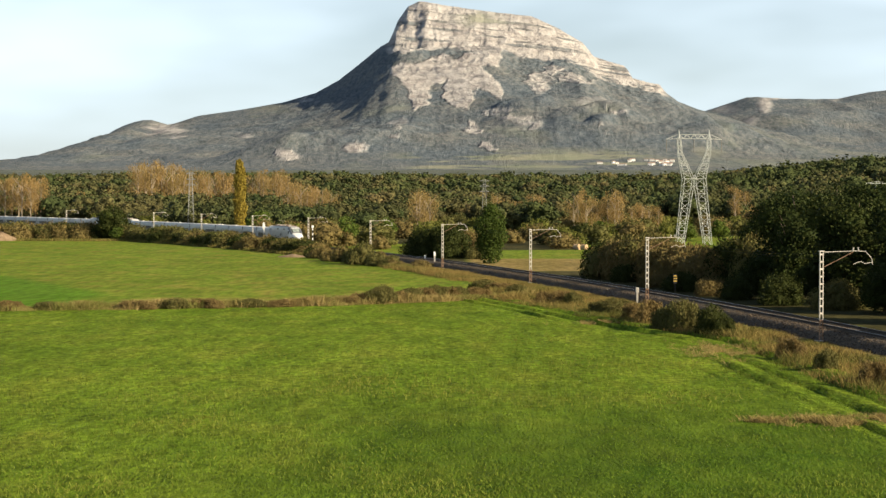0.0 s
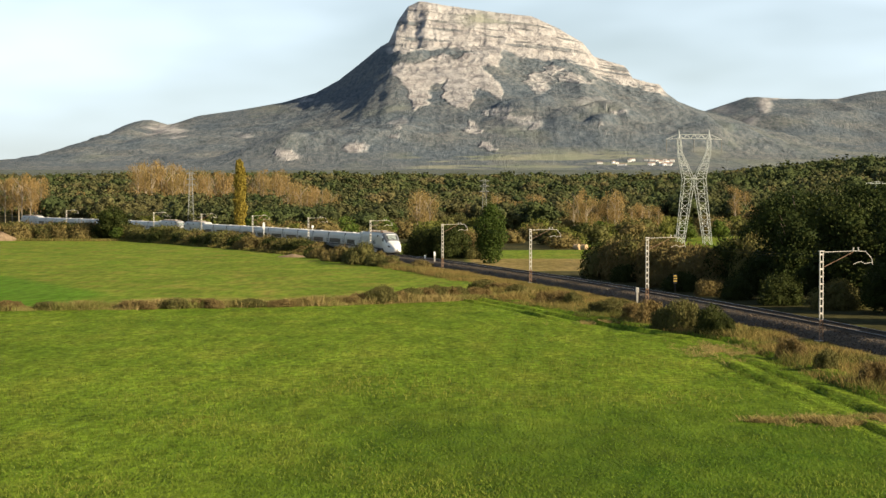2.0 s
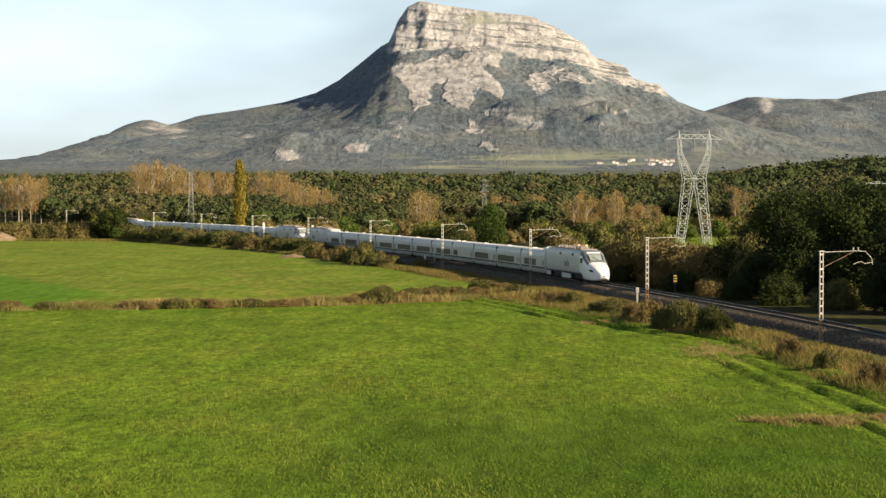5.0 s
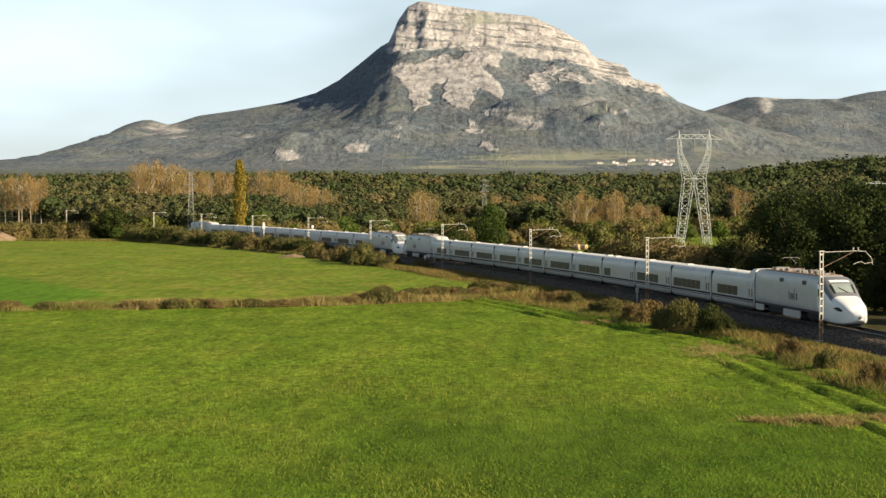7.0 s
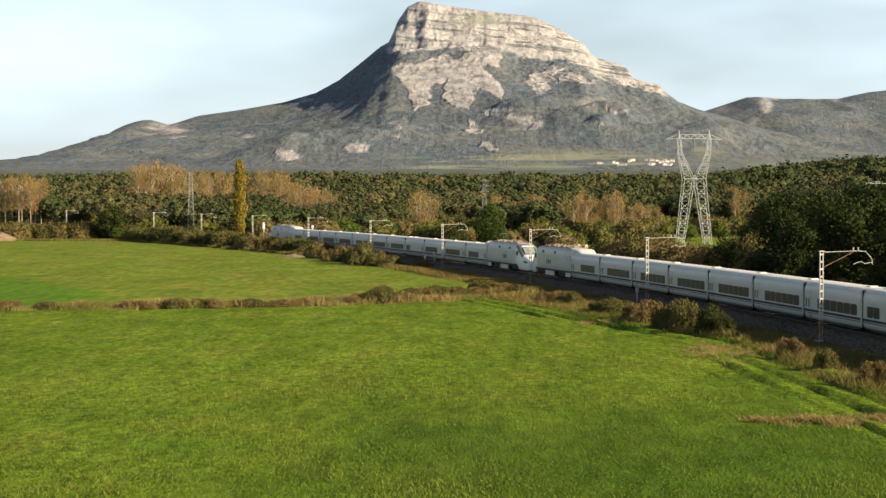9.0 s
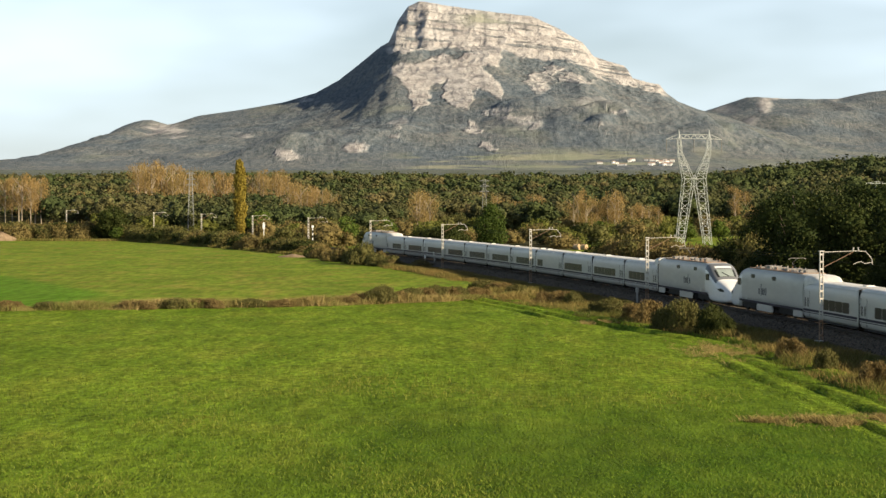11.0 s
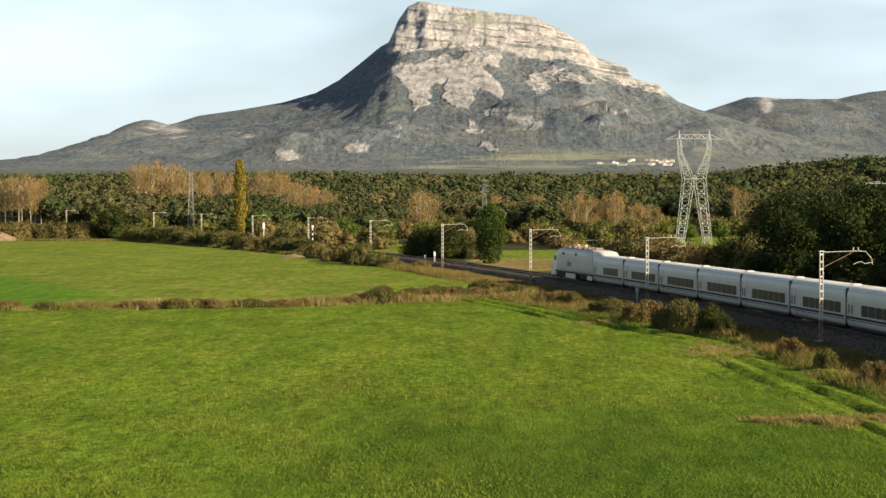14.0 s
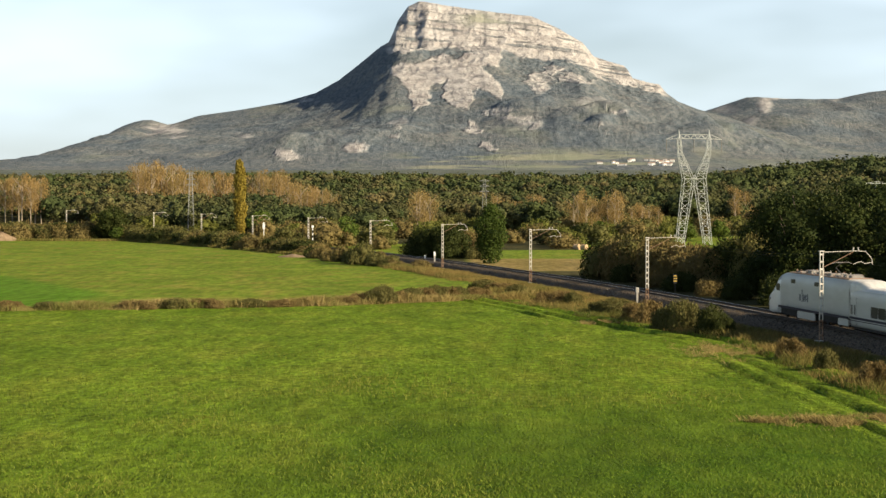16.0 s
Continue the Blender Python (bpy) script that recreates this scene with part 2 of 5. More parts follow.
S_GRID = np.arange(-520.0, 1000.0, 0.5)
_h = heading(S_GRID)
_x = np.concatenate([[0], np.cumsum((np.cos(_h[1:]) + np.cos(_h[:-1])) * 0.25)])
_y = np.concatenate([[0], np.cumsum((np.sin(_h[1:]) + np.sin(_h[:-1])) * 0.25)])
_zero = int(np.argmin(np.abs(S_GRID)))
LINE_X, LINE_Y = _x - _x[_zero] + 32.3286, _y - _y[_zero] + 142.5896


def on_line(s, off=0.0):
    """Plan place at s along the line, off metres to its field side."""
    h = heading(s)
    return (np.interp(s, S_GRID, LINE_X) - off * np.sin(h), np.interp(s, S_GRID, LINE_Y) + off * np.cos(h))


def line_offset(x, y):
    """Signed distance from the line (plus on the field side) of plan points."""
    x, y = np.atleast_1d(x), np.atleast_1d(y)
    out = np.empty(len(x))
    px, py, hh = LINE_X[::8], LINE_Y[::8], _h[::8]
    for i in range(0, len(x), 4000):
        dx, dy = x[i:i + 4000, None] - px, y[i:i + 4000, None] - py
        k = np.argmin(dx * dx + dy * dy, axis=1)
        r = np.arange(len(k))
        out[i:i + 4000] = -dx[r, k] * np.sin(hh[k]) + dy[r, k] * np.cos(hh[k])
    return out


# ---------------------------------------------------------------- ground
def ground_z(x, y):
    """Height of the open ground."""
    x, y = np.asarray(x, float), np.asarray(y, float)
    z = -1.3 + 0.10 * fbm(x / 30, y / 30, 5, 3) * smoothstep(30, 60, y)
    z = z + 22 * smoothstep(540, 1600, y) + 30 * smoothstep(1500, 2700, y)
    z = z + 21 * np.exp(-((x - 260) / 125) ** 2 - ((y - 830) / 260) ** 2) * smoothstep(380, 560, y)
    return z


def stretch_axis(lo, hi, step, a, b, grow):
    """Even steps from lo to hi, then growing ones out to a and b."""
    mid = list(np.arange(lo, hi + 0.01, step))
    d, p, left, right = step, lo, [], []
    while p > a:
        d *= grow
        p -= d
        left.append(p)
    d, p = step, mid[-1]
    while p < b:
        d *= grow
        p += d
        right.append(p)
    return np.array(left[::-1] + mid + right)


def hedge_y(x):
    """The ditch between the near meadow and the far one."""
    return np.interp(x, [-400, -44, -11, 6.5, 20], [150, 184, 193, 206, 226])


def edge_x(y):
    """Where the near meadow ends beside the railway."""
    return np.interp(y, [-200, 60, 102, 144, 163, 205], [32, 27, 24.8, 22.8, 16.6, 6.2])


def grid_mesh(name, xs, ys, z, mat, tone=None, smooth=True):
    gx, gy = np.meshgrid(xs, ys)
    v = np.stack([gx.ravel(), gy.ravel(), np.asarray(z).ravel()], 1)
    nx, ny = len(xs), len(ys)
    i = (np.arange(ny - 1)[:, None] * nx + np.arange(nx - 1)[None]).ravel()
    return quick_mesh(name, v, np.stack([i, i + 1, i + 1 + nx, i + nx], 1), mat, tone, smooth)


def meadow_material():
    """Grass with a far meadow, stubble and woodland floor mixed in by attributes."""
    m = material("meadow_grass", [(0.30, (0.088, 0.146, 0.010)), (0.50, (0.126, 0.188, 0.015)), (0.72, (0.190, 0.226, 0.025))], 0.22, 0.9, stretch=(1, 0.45, 1),
                 bump=0.13, bump_scale=6.5, fine=(2.8, 0.48), spec=0.03)
    n, l = m.node_tree.nodes, m.node_tree.links
    bsdf = n["Principled BSDF"]
    out = bsdf.inputs["Base Color"].links[0].from_socket
    for attr, cols, sc in (("far_meadow", [(0.36, (0.120, 0.192, 0.016)), (0.54, (0.168, 0.208, 0.026)), (0.70, (0.270, 0.225, 0.054))], 0.22),
                           ("fresh", [(0.35, (0.082, 0.172, 0.012)), (0.65, (0.118, 0.212, 0.018))], 0.25),
                           ("near_dark_grass", [(0.35, (0.048, 0.094, 0.007)), (0.65, (0.086, 0.130, 0.012))], 0.25),
                           ("stubble", [(0.35, (0.20, 0.16, 0.05)), (0.65, (0.29, 0.21, 0.085))], 0.1),
                           # ground beyond the woods shares the mountain slopes' haze-greyed colour
                           ("hazy_foreland", [(0.35, (0.085, 0.10, 0.09)), (0.65, (0.155, 0.17, 0.14))], 0.03),
                           ("wood", [(0.35, (0.045, 0.045, 0.02)), (0.65, (0.085, 0.075, 0.03))], 0.08)):
        at = n.new("ShaderNodeAttribute")
        at.attribute_name = attr
        co = n.new("ShaderNodeTexCoord")
        tx = n.new("ShaderNodeTexNoise")
        tx.inputs["Scale"].default_value, tx.inputs["Detail"].default_value = sc, 8.0
        tx.inputs["Roughness"].default_value = 0.72
        mp = n.new("ShaderNodeMapping")
        mp.inputs["Scale"].default_value = (1, 0.5, 1)
        l.new(co.outputs["Object"], mp.inputs["Vector"])
        l.new(mp.outputs[0], tx.inputs["Vector"])
        rp = n.new("ShaderNodeValToRGB")
        while len(rp.color_ramp.elements) < len(cols):
            rp.color_ramp.elements.new(0.5)
        for e, (p, c) in zip(rp.color_ramp.elements, cols):
            e.position, e.color = p, (*c, 1)
        l.new(tx.outputs["Fac"], rp.inputs["Fac"])
        mx = n.new("ShaderNodeMix")
        mx.data_type = "RGBA"
        l.new(at.outputs["Fac"], mx.inputs["Factor"])
        l.new(out, mx.inputs["A"])
        l.new(rp.outputs["Color"], mx.inputs["B"])
        out = mx.outputs["Result"]
    # clumps and blades of grass at two sizes over all of it
    co = n.new("ShaderNodeTexCoord")
    for scale, stretch, low, high in ((0.9, 0.22, 0.72, 1.28), (0.10, 0.30, 0.86, 1.14)):
        mp = n.new("ShaderNodeMapping")
        mp.inputs["Scale"].default_value = (1, stretch, 1)
        tx = n.new("ShaderNodeTexNoise")
        tx.inputs["Scale"].default_value, tx.inputs["Detail"].default_value, tx.inputs["Roughness"].default_value = scale, 7.0, 0.7
        rg = n.new("ShaderNodeMapRange")
        rg.inputs["From Min"].default_value, rg.inputs["From Max"].default_value = 0.36, 0.64
        rg.inputs["To Min"].default_value, rg.inputs["To Max"].default_value = low, high
        mu = n.new("ShaderNodeMix")
        mu.data_type, mu.blend_type = "RGBA", "MULTIPLY"
        mu.inputs["Factor"].default_value = 1.0
        l.new(co.outputs["Object"], mp.inputs["Vector"])
        l.new(mp.outputs[0], tx.inputs["Vector"])
        l.new(tx.outputs["Fac"], rg.inputs["Value"])
        l.new(out, mu.inputs["A"])
        l.new(rg.outputs["Result"], mu.inputs["B"])
        out = mu.outputs["Result"]
    l.new(out, bsdf.inputs["Base Color"])
    return m


M_MEADOW = meadow_material()


def build_ground():
    xs = stretch_axis(-110, 62, 1.6, -2600, 2600, 1.13)
    ys = stretch_axis(44, 500, 1.8, -500, 4900, 1.11)
    gx, gy = np.meshgrid(xs, ys)
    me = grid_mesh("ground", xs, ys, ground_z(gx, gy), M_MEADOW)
    x, y = gx.ravel(), gy.ravel()
    far = smoothstep(-2, 2, y - hedge_y(x))
    fresh = smoothstep(-1, 1, y - hedge_y(x)) * smoothstep(-1.5, 1.5, 217 + 2.05 * (-39.6 - x) - y) * smoothstep(-38.5, -40.5, x)
    # darker green mixed in towards the near right of the meadow
    near_dark_grass = (1 - smoothstep(76, 122, y + 10 * fbm(x / 12, y / 20, 6, 3))) * smoothstep(-22, 6, x)
    side = line_offset(x, y) < -6
    stub = (side & (y > 285) & (y < 342) & (x > 4) & (x < 40)).astype(float)
    strip = side & (((y > 342) & (y < 398)) | ((y > 342) & (y < 520) & (x > 30)) | ((y > 380) & (y < 450) & (x < 0)))
    wood = smoothstep(505, 530, y) * (1 - smoothstep(1600, 1700, y))
    wood = np.maximum(wood, (side & ~strip & (stub < 0.5) & (y < 520)).astype(float))
    for key, val in (("far_meadow", far), ("fresh", fresh), ("near_dark_grass", near_dark_grass), ("stubble", stub), ("hazy_foreland", smoothstep(1600, 1700, y)), ("wood", wood)):
        me.attributes.new(key, "FLOAT", "POINT").data.foreach_set("value", val.astype(np.float32))
    tagged(new("ground", me), "green meadows on a flat valley floor rising to woodland", "ground", kind="structure")


def build_ruts():
    """Two grassy cart ruts along the near meadow's edge."""
    ys = np.arange(62.0, 206.0, 1.0)
    prof = [(-6.5, -0.10), (-5.2, 0.03), (-4.7, 0.0), (-4.5, 0.20), (-3.8, 0.10), (-3.2, 0.0), (-2.9, 0.0), (-2.65, 0.30), (-1.7, 0.18), (-1.1, 0.0), (-0.6, 0.0), (-0.3, 0.22), (0.6, 0.2), (1.4, 0.15), (3.2, -0.3)]
    rows = []
    for off, dz in prof:
        x = edge_x(ys) + off + 0.25 * fbm(ys / 9, ys * 0 + off, 95, 3)
        rows.append(np.stack([x, ys, ground_z(x, ys) + dz * np.clip(0.75 + 1.1 * fbm(ys / 11, ys * 0 + round(off), 96, 4), 0.1, 1.3)], 1))
    v = np.stack(rows, 1).reshape(-1, 3)
    k = len(prof)
    i = (np.arange(len(ys) - 1)[:, None] * k + np.arange(k - 1)[None]).ravel()
    tagged(new("meadow_edge", quick_mesh("meadow_edge", v, np.stack([i, i + 1, i + 1 + k, i + k], 1), M_MEADOW, smooth=True)), "grassy cart ruts along the meadow's edge", "ruts", kind="structure")


build_ground()
build_ruts()


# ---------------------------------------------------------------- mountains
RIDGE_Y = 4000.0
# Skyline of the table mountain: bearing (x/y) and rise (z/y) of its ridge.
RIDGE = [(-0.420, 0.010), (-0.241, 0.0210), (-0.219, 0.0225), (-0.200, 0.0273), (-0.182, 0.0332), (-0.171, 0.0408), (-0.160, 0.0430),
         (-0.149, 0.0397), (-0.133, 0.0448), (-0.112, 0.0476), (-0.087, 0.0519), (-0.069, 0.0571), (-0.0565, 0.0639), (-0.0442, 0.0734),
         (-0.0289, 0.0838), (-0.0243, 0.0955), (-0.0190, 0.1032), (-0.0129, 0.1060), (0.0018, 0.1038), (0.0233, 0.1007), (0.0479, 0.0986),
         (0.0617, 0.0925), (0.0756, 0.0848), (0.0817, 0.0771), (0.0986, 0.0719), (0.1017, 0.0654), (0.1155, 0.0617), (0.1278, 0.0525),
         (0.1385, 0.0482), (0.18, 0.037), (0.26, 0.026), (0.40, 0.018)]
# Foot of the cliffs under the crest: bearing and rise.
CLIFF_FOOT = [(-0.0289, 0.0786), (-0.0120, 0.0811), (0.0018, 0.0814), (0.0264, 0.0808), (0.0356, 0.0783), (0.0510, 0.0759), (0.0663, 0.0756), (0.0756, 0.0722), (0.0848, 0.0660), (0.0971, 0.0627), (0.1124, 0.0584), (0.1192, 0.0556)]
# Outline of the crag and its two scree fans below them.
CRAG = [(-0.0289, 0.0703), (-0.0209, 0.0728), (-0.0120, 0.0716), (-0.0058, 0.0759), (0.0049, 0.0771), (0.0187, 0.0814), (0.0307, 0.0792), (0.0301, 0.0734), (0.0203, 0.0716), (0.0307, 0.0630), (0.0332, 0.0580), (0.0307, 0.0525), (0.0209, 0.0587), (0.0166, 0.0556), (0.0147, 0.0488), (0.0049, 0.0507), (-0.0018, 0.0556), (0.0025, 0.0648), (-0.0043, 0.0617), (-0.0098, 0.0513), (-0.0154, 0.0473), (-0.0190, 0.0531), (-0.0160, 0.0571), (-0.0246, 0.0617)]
# Bare patches on the wooded slopes: bearing, rise, half width, half height, strength.
BARE = [(0.0534, 0.0623, 0.006, 0.006, 0.75), (0.0617, 0.0690, 0.007, 0.0020, 0.95), (0.0720, 0.0645, 0.011, 0.0022, 0.8), (0.0295, 0.0473, 0.004, 0.0022, 0.9),
        (0.0157, 0.0381, 0.0032, 0.0022, 0.9), (0.0243, 0.0292, 0.0036, 0.0020, 1.1), (0.0400, 0.0420, 0.012, 0.0035, 0.55), (0.0510, 0.0395, 0.003, 0.003, 0.6),
        (0.0955, 0.0470, 0.005, 0.0013, 0.7), (0.0850, 0.0396, 0.003, 0.0010, 0.8), (0.0810, 0.0520, 0.010, 0.0035, 0.30), (-0.0826, 0.0233, 0.0066, 0.0030, 1.1),
        (-0.0458, 0.0279, 0.0070, 0.0026, 0.85), (-0.1517, 0.0378, 0.0085, 0.0035, 0.75), (-0.1440, 0.0345, 0.006, 0.0018, 0.6), (-0.0719, 0.0531, 0.005, 0.0015, 0.6),
        (-0.1087, 0.0347, 0.007, 0.0012, 0.55), (-0.0260, 0.0340, 0.003, 0.0012, 0.7), (-0.0240, 0.0410, 0.004, 0.0022, 0.4)]


def mountain_material():
    """Limestone cliffs over scrubby, haze-blued woodland and pale pastures, mixed by the mesh's rock and pasture
    attributes.
    """
    m = bpy.data.materials.new("hazy_mountain_rock_and_scrub")
    m.use_nodes = True
    n, l = m.node_tree.nodes, m.node_tree.links
    bsdf = n["Principled BSDF"]
    bsdf.inputs["Roughness"].default_value, bsdf.inputs["Specular IOR Level"].default_value = 0.95, 0.05
    co = n.new("ShaderNodeTexCoord")

    def tex(scale, detail, stops, stretch=(1, 1, 1), rough=0.6):
        mp = n.new("ShaderNodeMapping")
        mp.inputs["Scale"].default_value = stretch
        tx = n.new("ShaderNodeTexNoise")
        tx.inputs["Scale"].default_value, tx.inputs["Detail"].default_value, tx.inputs["Roughness"].default_value = scale, detail, rough
        l.new(co.outputs["Object"], mp.inputs["Vector"])
        l.new(mp.outputs[0], tx.inputs["Vector"])
        rp = n.new("ShaderNodeValToRGB")
        while len(rp.color_ramp.elements) < len(stops):
            rp.color_ramp.elements.new(0.5)
        for e, (p, c) in zip(rp.color_ramp.elements, stops):
            e.position, e.color = p, (*c, 1)
        l.new(tx.outputs["Fac"], rp.inputs["Fac"])
        return rp.outputs["Color"], tx.outputs["Fac"]

    def mix(fac, a, b, kind="MIX"):
        mx = n.new("ShaderNodeMix")
        mx.data_type, mx.blend_type = "RGBA", kind
        if isinstance(fac, float):
            mx.inputs["Factor"].default_value = fac
        else:
            l.new(fac, mx.inputs["Factor"])
        l.new(a, mx.inputs["A"])
        l.new(b, mx.inputs["B"])
        return mx.outputs["Result"]

    def attribute(name):
        at = n.new("ShaderNodeAttribute")
        at.attribute_name = name
        return at.outputs["Fac"]

    rock, rock_f = tex(0.042, 10, [(0.36, (0.27, 0.26, 0.265)), (0.48, (0.46, 0.435, 0.42)), (0.62, (0.58, 0.555, 0.54))], (1.0, 0.4, 1.0), 0.75)
    # dark beds: rock tone together with painted shadow of their overhangs
    bands, bands_f = tex(0.05, 7, [(0.38, (0.62, 0.60, 0.61)), (0.52, (1, 1, 1))], (0.30, 0.1, 1.8), 0.75)
    rock = mix(0.6, rock, bands, "MULTIPLY")
    # distance haze is put into the woodland colours as a blue-grey cast
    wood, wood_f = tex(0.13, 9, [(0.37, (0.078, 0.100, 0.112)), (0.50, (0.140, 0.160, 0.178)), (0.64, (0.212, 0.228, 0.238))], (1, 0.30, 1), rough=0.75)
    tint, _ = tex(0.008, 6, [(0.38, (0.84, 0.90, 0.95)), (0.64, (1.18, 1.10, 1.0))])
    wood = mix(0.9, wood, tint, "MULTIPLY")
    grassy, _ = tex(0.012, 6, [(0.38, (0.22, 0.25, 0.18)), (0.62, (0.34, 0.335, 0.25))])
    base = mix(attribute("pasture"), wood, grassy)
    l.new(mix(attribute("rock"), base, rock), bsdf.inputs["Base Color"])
    bp = n.new("ShaderNodeBump")
    bp.inputs["Strength"].default_value, bp.inputs["Distance"].default_value = 1.0, 4.5
    hm = n.new("ShaderNodeMix")
    l.new(attribute("rock"), hm.inputs[0])
    l.new(wood_f, hm.inputs[2])
    rk = n.new("ShaderNodeMath")
    rk.operation = "MULTIPLY_ADD"
    l.new(rock_f, rk.inputs[0])
    rk.inputs[1].default_value = 2.2
    l.new(bands_f, rk.inputs[2])
    l.new(rk.outputs[0], hm.inputs[3])
    l.new(hm.outputs[0], bp.inputs["Height"])
    l.new(bp.outputs[0], bsdf.inputs["Normal"])
    return m


M_MOUNTAIN = mountain_material()


def table_mountain_z(x, y):
    """Height of the table mountain over plan points."""
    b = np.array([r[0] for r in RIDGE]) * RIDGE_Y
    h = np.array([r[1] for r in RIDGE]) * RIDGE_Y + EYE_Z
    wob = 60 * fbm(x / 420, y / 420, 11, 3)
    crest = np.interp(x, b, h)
    bluff = smoothstep(-190, -60, x) * (1 - smoothstep(430, 490, x))     # where cliffs stand under the crest
    ry = RIDGE_Y + 0 * x
    front = 1450 + 90 * np.sin(x / 310)
    v = np.clip((y - (ry - front) + wob * 0.7) / front, 0, 1.0)
    # alcoves, buttresses and one gully beside the western prow
    high = bluff * smoothstep(0.84, 0.89, v)
    v = v + high * (0.0045 * fbm(x / 45, y / 300, 12, 4) + 0.0045 * fbm(x / 14, y / 60, 13, 4) - 0.003 * (1 - smoothstep(0.94, 0.97, v)) * np.exp(-((x + 58 + 0.1 * (y - 3900)) / 8) ** 2) + 0.011 * np.exp(-((x + 34) / 17) ** 2))
    v = np.clip(v, 0, 1)
    plain = ground_z(x, np.full_like(x, 2700.0))
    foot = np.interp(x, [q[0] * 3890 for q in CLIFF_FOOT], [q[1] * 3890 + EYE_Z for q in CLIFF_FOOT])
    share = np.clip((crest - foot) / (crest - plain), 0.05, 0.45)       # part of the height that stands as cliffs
    share = share * bluff
    slope = (1 - share) * np.clip(v / (1 - 0.11 * bluff), 0, 1) ** 1.45
    # the cliffs rise in uneven beds, each a wall with a ledge on it
    u = np.clip((v - 0.888) / 0.072, 0, 1)
    u = np.clip(u + 0.030 * fbm(x / 70, u * 3, 14, 3), 0, 1)
    bed = u * 6
    step = (np.floor(bed) + smoothstep(0.05, 0.60, bed - np.floor(bed))) / 6
    cliff = share * (0.72 * (0.38 * step + 0.62 * u) + 0.28 * smoothstep(0.945, 1.0, v))
    # the crag in the middle of the face, with a wooded bench on top
    low = np.exp(-((x + 72) / 42) ** 2) + 0.5 * np.exp(-((x - 60) / 60) ** 2)
    slope = slope + low * 0.055 * (smoothstep(0.735, 0.775, v) - smoothstep(0.79, 0.89, v))
    z = plain + (crest - plain) * (slope + cliff)
    back = smoothstep(ry + 40, ry + 800, y)
    z = z * (1 - back) + plain * back
    body = smoothstep(0.05, 0.35, v) * (1 - smoothstep(0.80, 0.97, v))
    steep = bluff * smoothstep(0.70, 0.75, v) * (1 - smoothstep(0.95, 0.99, v))
    z = z + body * (8 * fbm(x / 170, y / 340, 21, 5, True) + 6 * fbm(x / 45, y / 45, 22, 4) - 3)
    z = z + steep * (2.5 * fbm(x / 26, y / 40, 23, 4, True) + 3.5 * fbm(x / 9, y / 9, 24, 4))
    # foothills
    for cx, cy, a, sx, sy in ((-560, 3350, 18, 110, 220), (-150, 2950, 40, 120, 160), (-260, 2900, 24, 90, 110), (165, 3150, 26, 120, 170),
                              (330, 3050, 34, 150, 170), (420, 2980, 26, 200, 140)):
        z = z + a * np.exp(-((x - cx) / sx) ** 2 - ((y - cy) / sy) ** 2) * (0.8 + 0.4 * fbm(x / 60, y / 60, 31, 3))
    return z


def inside(x, y, outline):
    """Whether points lie within a closed outline."""
    hit = np.zeros(x.shape, bool)
    for (x0, y0), (x1, y1) in zip(outline, outline[1:] + outline[:1]):
        if y0 != y1:
            hit ^= ((y0 > y) != (y1 > y)) & (x < (x1 - x0) * (y - y0) / (y1 - y0) + x0)
    return hit.astype(float)


